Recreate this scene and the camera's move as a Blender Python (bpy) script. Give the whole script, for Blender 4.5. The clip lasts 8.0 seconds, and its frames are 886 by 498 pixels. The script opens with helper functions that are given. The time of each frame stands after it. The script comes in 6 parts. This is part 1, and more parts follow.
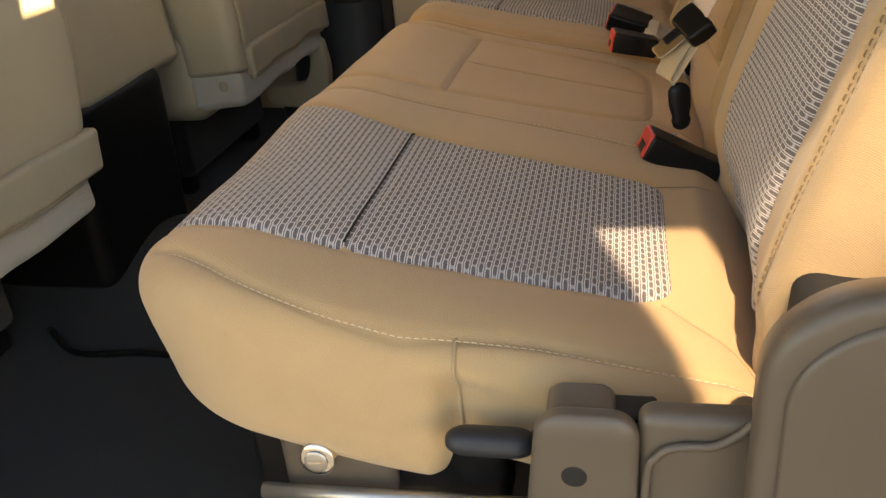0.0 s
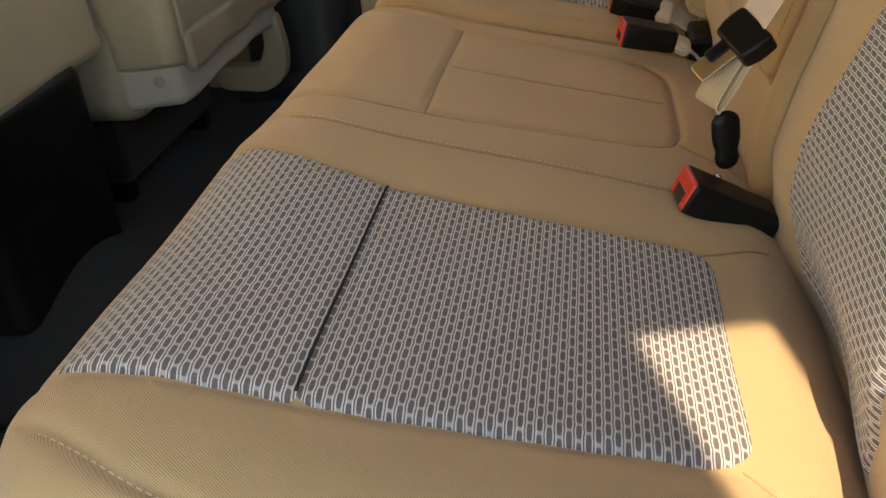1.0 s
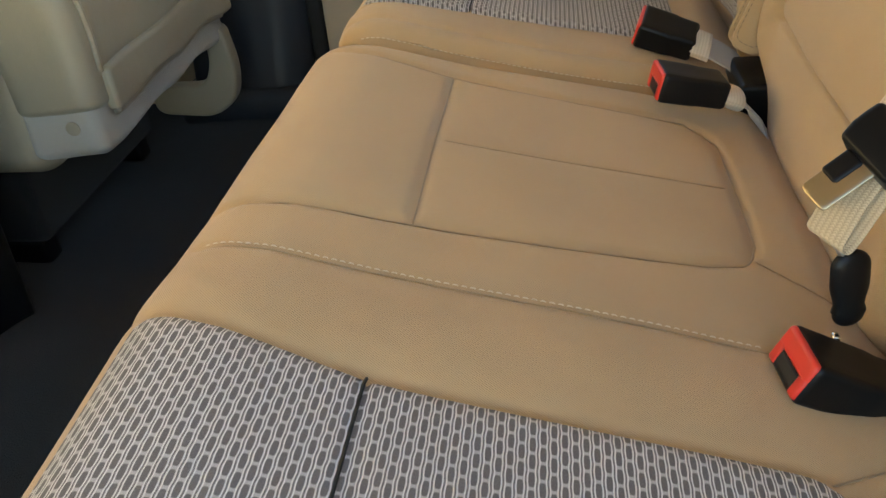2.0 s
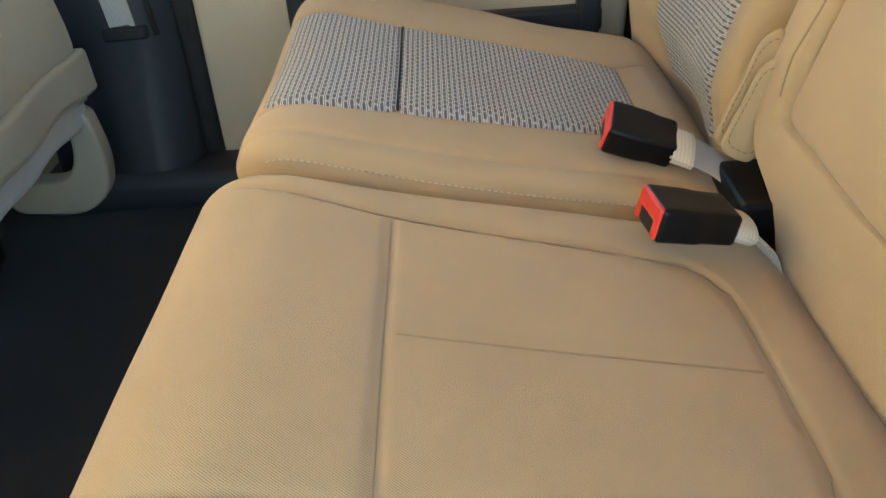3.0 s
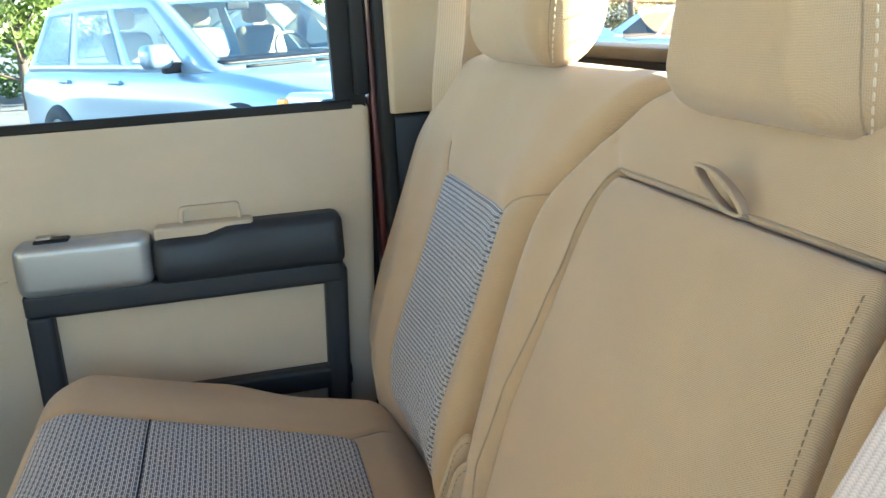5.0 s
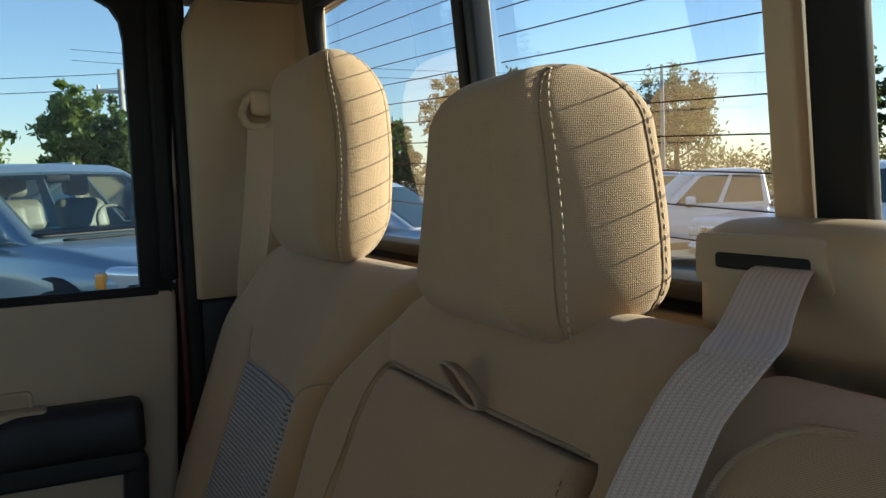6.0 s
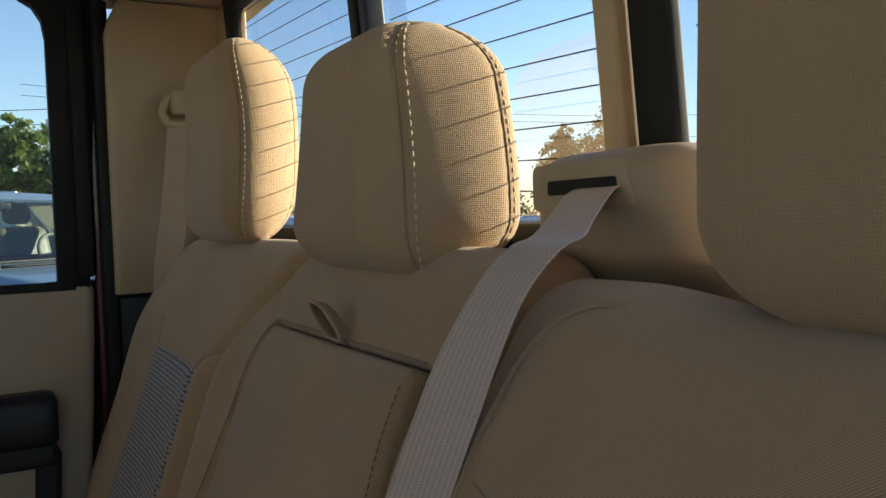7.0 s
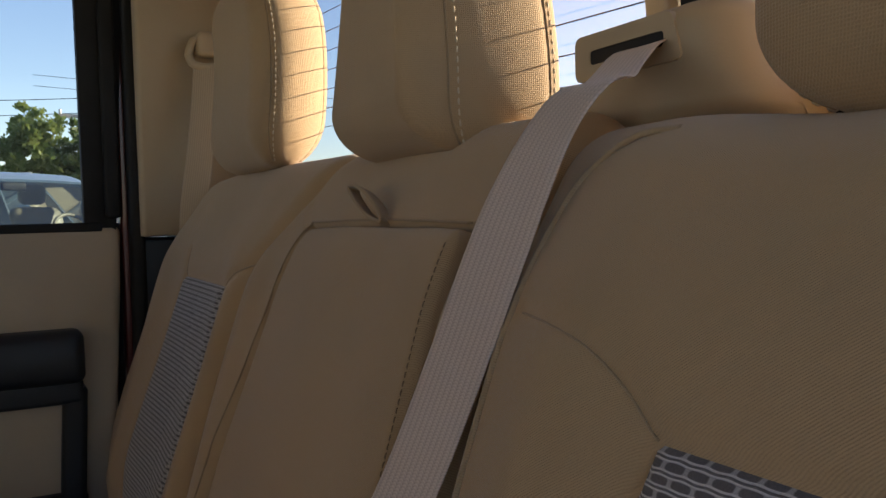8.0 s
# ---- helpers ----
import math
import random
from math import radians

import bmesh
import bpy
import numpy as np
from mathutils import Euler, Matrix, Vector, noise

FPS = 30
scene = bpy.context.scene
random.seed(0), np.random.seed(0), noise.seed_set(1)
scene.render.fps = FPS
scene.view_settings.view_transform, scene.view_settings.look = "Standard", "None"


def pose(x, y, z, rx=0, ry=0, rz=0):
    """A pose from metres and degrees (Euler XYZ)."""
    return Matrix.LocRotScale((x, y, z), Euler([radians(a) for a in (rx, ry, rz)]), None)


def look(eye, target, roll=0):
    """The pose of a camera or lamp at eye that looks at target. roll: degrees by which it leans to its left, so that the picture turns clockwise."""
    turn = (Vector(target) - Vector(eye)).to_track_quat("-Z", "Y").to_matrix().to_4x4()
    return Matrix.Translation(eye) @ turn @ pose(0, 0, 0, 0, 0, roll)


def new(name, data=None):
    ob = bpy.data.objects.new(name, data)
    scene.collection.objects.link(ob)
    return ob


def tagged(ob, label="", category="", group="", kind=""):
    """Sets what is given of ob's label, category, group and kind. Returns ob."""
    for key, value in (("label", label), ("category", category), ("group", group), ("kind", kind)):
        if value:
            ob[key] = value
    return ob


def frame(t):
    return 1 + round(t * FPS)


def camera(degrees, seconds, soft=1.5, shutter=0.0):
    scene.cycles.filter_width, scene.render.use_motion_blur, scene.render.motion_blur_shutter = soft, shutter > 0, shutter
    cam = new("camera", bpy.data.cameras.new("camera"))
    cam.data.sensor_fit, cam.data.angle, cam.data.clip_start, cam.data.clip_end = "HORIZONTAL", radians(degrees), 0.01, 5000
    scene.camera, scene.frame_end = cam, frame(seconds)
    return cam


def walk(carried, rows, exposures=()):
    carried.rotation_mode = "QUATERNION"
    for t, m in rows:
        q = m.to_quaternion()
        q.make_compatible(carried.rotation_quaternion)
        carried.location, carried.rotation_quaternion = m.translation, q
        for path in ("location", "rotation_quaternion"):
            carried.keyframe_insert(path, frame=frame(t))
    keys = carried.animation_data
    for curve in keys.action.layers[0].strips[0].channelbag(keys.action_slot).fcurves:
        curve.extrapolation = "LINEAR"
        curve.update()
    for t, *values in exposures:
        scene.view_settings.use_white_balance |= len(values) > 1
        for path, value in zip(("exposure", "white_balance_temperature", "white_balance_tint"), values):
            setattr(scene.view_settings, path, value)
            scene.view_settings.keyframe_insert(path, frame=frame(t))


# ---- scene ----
# World: x to the rear of the truck, y from the open door across the cab, z up; cab floor at z = 0.
cam = camera(55.9, 8.0)
PATH = [
    (0, (0.062, -0.011, 0.754), (-0.356, 1.726, -0.146), -5.5),
    (0.5, (0.015, 0.072, 0.757), (-0.377, 1.772, -0.22), -5.6),
    (1, (-0.002, 0.262, 0.772), (-0.352, 1.944, -0.252), -5.9),
    (1.5, (-0.02, 0.418, 0.777), (-0.325, 2.073, -0.304), -5.4),
    (2, (-0.073, 0.578, 0.778), (-0.35, 2.23, -0.316), -5.6),
    (2.2, (-0.09, 0.645, 0.791), (-0.335, 2.299, -0.306), -5.9),
    (3.3, (-0.144, 0.911, 0.794), (-0.111, 2.599, -0.277), -3.6),
    (3.5, (-0.143, 0.939, 0.804), (-0.076, 2.632, -0.258), -3.3),
    (4, (-0.119, 0.962, 0.843), (0.01, 2.667, -0.195), -3.3),
    (4.5, (-0.082, 0.902, 0.947), (0.163, 2.658, 0.021), -3.2),
    (4.8, (-0.045, 0.849, 0.977), (0.313, 2.679, 0.254), -3.5),
    (5, (-0.025, 0.82, 0.978), (0.428, 2.691, 0.438), -3.2),
    (5.2, (-0.009, 0.799, 0.994), (0.553, 2.669, 0.564), -3.1),
    (6.3, (0.022, 0.72, 1.015), (0.952, 2.486, 0.898), -2.2),
    (6.5, (0.036, 0.706, 0.992), (1.001, 2.455, 0.89), -2.4),
    (7, (0.054, 0.656, 0.932), (1.009, 2.411, 0.857), -1.9),
    (7.5, (0.035, 0.644, 0.888), (0.989, 2.401, 0.845), -1.9),
    (8, (0.023, 0.66, 0.834), (0.958, 2.426, 0.747), -1.5),
]
EXPOSURES = [(0.0, 3.05, 9800, 22), (1.0, 3.02, 9100, 17), (1.5, 3.48, 8600, 15), (2.1, 3.72, 7600, 10), (3.3, 4.2, 6300, 5), (4.4, 4.2, 5700, 5), (5.0, 3.75, 5500, 6), (5.3, 3.15, 5500, 7), (6.2, 0.70, 5500, 10), (7.0, 1.15, 5900, 14), (8.0, 1.25, 6300, 23)]
walk(cam, [(t, look(eye, target, roll)) for t, eye, target, roll in PATH], EXPOSURES)

# ---- light ----
SUN_TO = Vector((0.95, -0.09, 0.269)).normalized()
world = bpy.data.worlds.new("world")
scene.world = world
world.use_nodes = True
wn = world.node_tree
sky = wn.nodes.new("ShaderNodeTexSky")
sky.sky_type, sky.sun_disc = "NISHITA", False
sky.sun_elevation = math.asin(SUN_TO.z)
sky.sun_rotation = math.atan2(SUN_TO.x, SUN_TO.y)
sky.air_density, sky.dust_density, sky.ozone_density = 1.0, 0.2, 1.5
wn.links.new(sky.outputs[0], wn.nodes["Background"].inputs[0])
wn.nodes["Background"].inputs[1].default_value = 0.10
sun = new("sun", bpy.data.lights.new("sun", "SUN"))
sun.data.energy, sun.data.angle, sun.data.color = 5.0, radians(0.6), (1.0, 0.88, 0.58)
sun.matrix_world = look(SUN_TO * 30, (0, 0, 0))

# added lamp, source unseen: parallel beam standing in for reflected sun on the cushion
beam_lamp = new("added_beam_lamp", bpy.data.lights.new("added_beam_lamp", "AREA"))
beam_lamp.data.shape, beam_lamp.data.size, beam_lamp.data.size_y = "RECTANGLE", 0.125, 0.27
beam_lamp.data.energy, beam_lamp.data.color, beam_lamp.data.spread = 0.034, (1.0, 0.94, 0.80), radians(1.0)
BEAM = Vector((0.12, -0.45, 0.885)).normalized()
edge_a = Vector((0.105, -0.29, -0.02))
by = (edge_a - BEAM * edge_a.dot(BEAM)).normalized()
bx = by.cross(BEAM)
beam_lamp.matrix_world = Matrix((bx, by, BEAM)).transposed().to_4x4()
beam_lamp.matrix_world.translation = Vector((0.036, 0.815, 0.357)) - bx * 0.0625 + by * 0.135 + BEAM * 1.6

# ---- mesh tools ----
def mesh_from(name, verts, faces, uv=None, smooth=True):
    me = bpy.data.meshes.new(name)
    me.from_pydata([tuple(v) for v in np.asarray(verts, float).tolist()], [], [tuple(f) for f in (faces.tolist() if isinstance(faces, np.ndarray) else faces)])
    if uv is not None:
        layer = me.uv_layers.new(name="UVMap")
        idx = np.empty(len(me.loops), dtype=np.int32)
        me.loops.foreach_get("vertex_index", idx)
        layer.data.foreach_set("uv", np.asarray(uv, np.float32)[idx].ravel())
    if smooth:
        me.polygons.foreach_set("use_smooth", np.ones(len(me.polygons), dtype=bool))
    me.update()
    return me


def thing(name, label, category, kind="", group="", at=(0, 0, 0)):
    ob = new(name)
    ob.empty_display_size = 0.05
    ob.location = at
    return tagged(ob, label, category, group, kind)


def part(name, me, material, parent=None, label=""):
    """Links a mesh (or bmesh) given in world metres as one object under parent."""
    if isinstance(me, bmesh.types.BMesh):
        bm, me = me, bpy.data.meshes.new(name)
        for f in bm.faces:
            f.smooth = True
        bm.to_mesh(me)
        bm.free()
        me.set_sharp_from_angle(angle=radians(40))
    me.materials.append(material)
    ob = new(name, me)
    if parent is not None:
        ob.parent = parent
        q = parent
        off = Vector((0, 0, 0))
        while q is not None:
            off += q.location
            q = q.parent
        ob.location = -off
    if label:
        ob["label"] = label
    return ob


def single(name, me, material, label, category, kind="", group=""):
    return tagged(part(name, me, material), label, category, group, kind)


def axis_samples(h, r, step, nr=4):
    core = max(h - r, 1e-6)
    n = max(1, int(math.ceil(2 * core / step)))
    mid = np.linspace(-core, core, n + 1)
    arc = core + r * np.tan(np.linspace(0, math.pi / 4, nr + 1))[1:]
    return np.concatenate([-arc[::-1], mid, arc])


def rbox(lo, hi, r, step=0.02, nr=4):
    """Vertices and quads of a box with rounded edges; r may be one radius or one for each axis."""
    lo, hi = np.array(lo, float), np.array(hi, float)
    c, h = (lo + hi) / 2, (hi - lo) / 2
    R = np.minimum(np.array(r if np.ndim(r) else (r, r, r), float), h * 0.999)
    st = step if np.ndim(step) else (step, step, step)
    ax = [axis_samples(h[i], R[i], st[i], nr) for i in range(3)]
    vs, fs, base = [], [], 0
    for k in range(3):
        i, j = (k + 1) % 3, (k + 2) % 3
        for s in (-1, 1):
            A, B = np.meshgrid(ax[i], ax[j], indexing="ij")
            P = np.empty(A.shape + (3,))
            P[..., i], P[..., j], P[..., k] = A, B, s * h[k]
            na, nb = A.shape
            idx = base + np.arange(na * nb).reshape(na, nb)
            q = np.stack([idx[:-1, :-1], idx[1:, :-1], idx[1:, 1:], idx[:-1, 1:]], -1).reshape(-1, 4)
            fs.append(q if s > 0 else q[:, ::-1])
            vs.append(P.reshape(-1, 3))
            base += na * nb
    V, F = np.concatenate(vs), np.concatenate(fs)
    key, inv = np.unique(np.round(V * 1e6).astype(np.int64), axis=0, return_inverse=True)
    V, F = key / 1e6, inv.reshape(-1)[F]
    Q = np.clip(V, -(h - R), h - R)
    D = (V - Q) / R
    D /= np.maximum(np.linalg.norm(D, axis=1, keepdims=True), 1e-9)
    return Q + D * R + c, F


def box_mesh(name, lo, hi, r, step=0.05, nr=3, fn=None):
    V, F = rbox(lo, hi, r, step, nr)
    return mesh_from(name, fn(V) if fn else V, F)


def grid_mesh(name, P, uv=None):
    """A sheet from an array of points (n, m, 3)."""
    n, m = P.shape[:2]
    idx = np.arange(n * m).reshape(n, m)
    F = np.stack([idx[:-1, :-1], idx[1:, :-1], idx[1:, 1:], idx[:-1, 1:]], -1).reshape(-1, 4)
    return mesh_from(name, P.reshape(-1, 3), F, None if uv is None else uv.reshape(-1, 2))


def join(parts):
    vs, fs, b = [], [], 0
    for V, F in parts:
        vs.append(np.asarray(V, float))
        fs.append(np.asarray(F) + b)
        b += len(V)
    return np.concatenate(vs), np.concatenate(fs)


def smooth_path(pts, n=40):
    """Catmull-Rom through the given points."""
    p = np.array(pts, float)
    p = np.vstack([2 * p[0] - p[1], p, 2 * p[-1] - p[-2]])
    out = []
    k = len(p) - 3
    for t in np.linspace(0, k, n):
        i = min(int(t), k - 1)
        f = t - i
        a, b, c, d = p[i:i + 4]
        out.append(0.5 * (2 * b + (c - a) * f + (2 * a - 5 * b + 4 * c - d) * f * f + (3 * b - a - 3 * c + d) * f ** 3))
    return np.array(out)


def tube(path, r, n=8, close=True):
    """Vertices and quads of a round tube along a path; r may vary."""
    path = np.asarray(path, float)
    r = np.broadcast_to(np.asarray(r, float), (len(path),))
    T = np.gradient(path, axis=0)
    T /= np.maximum(np.linalg.norm(T, axis=1, keepdims=True), 1e-9)
    up = np.array([0.0, 0.0, 1.0]) if abs(T[0][2]) < 0.9 else np.array([1.0, 0.0, 0.0])
    V = []
    for p, t, rr in zip(path, T, r):
        s = np.cross(t, up)
        s /= max(np.linalg.norm(s), 1e-9)
        up = np.cross(s, t)
        a = np.linspace(0, 2 * math.pi, n, endpoint=False)
        V.append(p + rr * (np.outer(np.cos(a), s) + np.outer(np.sin(a), up)))
    V = np.concatenate(V)
    F = [[i * n + j, i * n + (j + 1) % n, (i + 1) * n + (j + 1) % n, (i + 1) * n + j] for i in range(len(path) - 1) for j in range(n)]
    if close:
        V = np.vstack([V, path[0], path[-1]])
        a, b, last = len(V) - 2, len(V) - 1, (len(path) - 1) * n
        F += [[a, (j + 1) % n, j, j] for j in range(n)] + [[b, last + j, last + (j + 1) % n, last + (j + 1) % n] for j in range(n)]
    return V, np.array(F)


def tri_clean(F):
    return [[f[0], f[1], f[2]] if f[2] == f[3] else list(f) for f in np.asarray(F).tolist()]


def tube_mesh(name, path, r, n=8):
    V, F = tube(path, r, n)
    return mesh_from(name, V, tri_clean(F))


def strap_mesh(name, path, side, width, thick=0.0016):
    """Webbing: a thin ribbon along a path, side giving the direction of its width at every point."""
    path = np.asarray(path, float)
    side = np.broadcast_to(np.asarray(side, float), path.shape)
    side = side / np.linalg.norm(side, axis=1, keepdims=True)
    T = np.gradient(path, axis=0)
    N = np.cross(T, side)
    N /= np.maximum(np.linalg.norm(N, axis=1, keepdims=True), 1e-9)
    L = np.concatenate([[0], np.cumsum(np.linalg.norm(np.diff(path, axis=0), axis=1))])
    ws = np.array([-0.5, -0.47, -0.25, 0, 0.25, 0.47, 0.5, 0.5, 0.47, 0.25, 0, -0.25, -0.47, -0.5]) * width
    hs = np.array([0.2, 0.5, 0.5, 0.5, 0.5, 0.5, 0.2, -0.2, -0.5, -0.5, -0.5, -0.5, -0.5, -0.2]) * thick
    m = len(ws)
    V = (path[:, None] + side[:, None] * ws[None, :, None] + N[:, None] * hs[None, :, None]).reshape(-1, 3)
    uv = np.stack([np.broadcast_to(ws[None], (len(path), m)), np.broadcast_to(L[:, None], (len(path), m))], -1).reshape(-1, 2)
    F = [[i * m + j, i * m + (j + 1) % m, (i + 1) * m + (j + 1) % m, (i + 1) * m + j] for i in range(len(path) - 1) for j in range(m)]
    F += [list(range(m))[::-1], list(range(len(V) - m, len(V)))]
    return mesh_from(name, V, F, uv)


def stitch_mesh(name, path, normal, length=0.006, gap=0.003, r=0.0007):
    """Single thread stitches along a seam, each a small bead of its own."""
    path = np.asarray(path, float)
    normal = np.broadcast_to(np.asarray(normal, float), path.shape)
    L = np.concatenate([[0], np.cumsum(np.linalg.norm(np.diff(path, axis=0), axis=1))])
    parts = []
    s = 0.0
    while s + length < L[-1]:
        ts = np.array([s, s + length * 0.2, s + length * 0.8, s + length])
        P = np.stack([np.interp(ts, L, path[:, k]) for k in range(3)], -1)
        Nn = np.stack([np.interp(ts, L, normal[:, k]) for k in range(3)], -1)
        P = P + Nn * (np.array([-0.6, 0.5, 0.5, -0.6]) * r)[:, None]
        parts.append(tube(P, [r * 0.6, r, r, r * 0.6], 5, False))
        s += length + gap
    V, F = join(parts)
    return mesh_from(name, V, F)


def near_line(X, Y, pts):
    """Distance of points from a polyline."""
    best = np.full(X.shape, 9.0)
    for (ax, ay), (bx, by) in zip(pts[:-1], pts[1:]):
        dx, dy = bx - ax, by - ay
        t = np.clip(((X - ax) * dx + (Y - ay) * dy) / (dx * dx + dy * dy), 0, 1)
        best = np.minimum(best, np.hypot(X - ax - t * dx, Y - ay - t * dy))
    return best


def sstep(a, b, x):
    t = np.clip((x - a) / (b - a), 0, 1)
    return t * t * (3 - 2 * t)


def waves(P, scale, seed=0.0):
    """Soft, irregular relief from a few sines."""
    x, y, z = P[:, 0] * scale + seed, P[:, 1] * scale + 1.7 * seed, P[:, 2] * scale - seed
    return (np.sin(x * 1.3 + 2.1 * np.sin(y * 0.9)) + np.sin(y * 1.7 + 1.3 * np.sin(z * 1.1 + x)) + np.sin(z * 1.9 + 0.7 * np.sin(x * 1.6))) / 3


# ---- materials ----
class Nodes:
    """Short way to wire a material."""

    def __init__(self, name):
        self.mat = bpy.data.materials.new(name)
        self.mat.use_nodes = True
        self.tree = self.mat.node_tree
        self.bsdf = self.tree.nodes["Principled BSDF"]
        self.tc = self.tree.nodes.new("ShaderNodeTexCoord")

    def node(self, kind, **props):
        n = self.tree.nodes.new(kind)
        for k, v in props.items():
            if k == "operation":
                n.operation = v
            elif k == "blend":
                n.blend_type = v
            elif k == "dtype":
                n.data_type = v
            elif k == "wave":
                n.wave_type = v
            elif k == "bands":
                n.bands_direction = v
        return n

    def link(self, a, b):
        self.tree.links.new(a, b)

    def value(self, sock, v):
        if isinstance(v, (int, float)):
            sock.default_value = v
        elif isinstance(v, tuple):
            sock.default_value = v if len(v) == len(sock.default_value) else (*v, 1.0)
        else:
            self.link(v, sock)

    def math(self, op, a, b=0.0, c=0.0):
        n = self.node("ShaderNodeMath", operation=op)
        for s, v in zip(n.inputs, (a, b, c)):
            self.value(s, v)
        return n.outputs[0]

    def noise(self, scale, detail=3.0, rough=0.55, vec=None):
        n = self.node("ShaderNodeTexNoise")
        n.inputs["Scale"].default_value, n.inputs["Detail"].default_value, n.inputs["Roughness"].default_value = scale, detail, rough
        self.link(vec if vec is not None else self.tc.outputs["Object"], n.inputs["Vector"])
        return n.outputs["Fac"]

    def wave(self, scale, direction, distort=0.0, vec=None):
        n = self.node("ShaderNodeTexWave", wave="BANDS", bands=direction)
        n.inputs["Scale"].default_value, n.inputs["Distortion"].default_value = scale, distort
        self.link(vec if vec is not None else self.tc.outputs["Object"], n.inputs["Vector"])
        return n.outputs["Fac"]

    def mix(self, fac, a, b):
        n = self.node("ShaderNodeMix", dtype="RGBA")
        self.value(n.inputs["Factor"], fac)
        self.value(n.inputs["A"] if False else n.inputs[6], a)
        self.value(n.inputs[7], b)
        return n.outputs[2]

    def ramp(self, v, lo, hi, a=0.0, b=1.0):
        n = self.node("ShaderNodeMapRange")
        self.value(n.inputs[0], v)
        for i, x in enumerate((lo, hi, a, b)):
            n.inputs[i + 1].default_value = x
        return n.outputs[0]

    def bump(self, height, strength, distance):
        n = self.node("ShaderNodeBump")
        n.inputs["Strength"].default_value, n.inputs["Distance"].default_value = strength, distance
        self.link(height, n.inputs["Height"])
        self.link(n.outputs[0], self.bsdf.inputs["Normal"])

    def done(self, color, rough, metal=0.0, sheen=0.0, coat=0.0, spec=0.5):
        self.value(self.bsdf.inputs["Base Color"], color)
        self.value(self.bsdf.inputs["Roughness"], rough)
        self.bsdf.inputs["Metallic"].default_value = metal
        self.bsdf.inputs["Sheen Weight"].default_value = sheen
        self.bsdf.inputs["Coat Weight"].default_value = coat
        self.bsdf.inputs["Specular IOR Level"].default_value = spec
        return self.mat


def cloth(name, col, dark, rib=290.0, direction="DIAGONAL", dots=0.0):
    """Woven twill: fine ribs, soft blotches, a little sheen."""
    n = Nodes(name)
    blot = n.ramp(n.noise(7.0, 4.0), 0.35, 0.68)
    grain = n.ramp(n.noise(900.0, 2.0), 0.3, 0.7)
    w = n.wave(rib, direction, 0.6)
    c = n.mix(n.math("MULTIPLY", blot, 0.35), col, dark)
    c = n.mix(n.math("MULTIPLY", n.math("MULTIPLY", w, grain), 0.48), c, dark)
    if dots:
        # small pits between crossing threads
        sep = n.node("ShaderNodeSeparateXYZ")
        n.link(n.tc.outputs["Object"], sep.inputs[0])
        across = n.math("SUBTRACT", sep.outputs[1], n.math("MULTIPLY", sep.outputs[0], 0.9))
        row = n.math("MULTIPLY", sep.outputs[2], 2 * math.pi / dots)
        w = n.math("MULTIPLY", n.math("SINE", row), n.math("SINE", n.math("MULTIPLY", across, 2 * math.pi / dots)))
        w = n.math("ABSOLUTE", w)
        c = n.mix(n.math("MULTIPLY", n.ramp(w, 0.35, 0.85), 0.18), c, tuple(x * 0.55 for x in dark))
        w = n.math("SUBTRACT", 1.0, w)
    n.bump(n.math("ADD", n.math("MULTIPLY", w, 0.7), n.math("MULTIPLY", grain, 0.5)), 0.55, 0.0007)
    return n.done(c, 0.85, sheen=0.25, spec=0.25)


def plastic(name, col, rough=0.5, grain=700.0, strength=0.25, spec=0.5):
    """Moulded plastic with a fine leather grain and faint dust."""
    n = Nodes(name)
    g = n.noise(grain, 2.0, 0.6)
    big = n.ramp(n.noise(9.0, 5.0), 0.4, 0.75)
    c = n.mix(n.math("MULTIPLY", big, 0.25), col, tuple(min(1.0, x * 1.35 + 0.004) for x in col))
    n.bump(g, strength, 0.0005)
    return n.done(c, n.ramp(big, 0, 1, rough - 0.06, rough + 0.1), spec=spec)


def vinyl(name, col):
    """Seat cover vinyl: soft gloss, pebbled, slightly creased."""
    n = Nodes(name)
    g = n.noise(500.0, 3.0)
    crease = n.noise(16.0, 4.0, 0.6)
    big = n.ramp(n.noise(5.0, 4.0), 0.35, 0.7)
    c = n.mix(n.math("MULTIPLY", big, 0.4), col, tuple(x * 0.78 for x in col))
    n.bump(n.math("ADD", n.math("MULTIPLY", g, 0.12), crease), 0.35, 0.004)
    return n.done(c, 0.42)


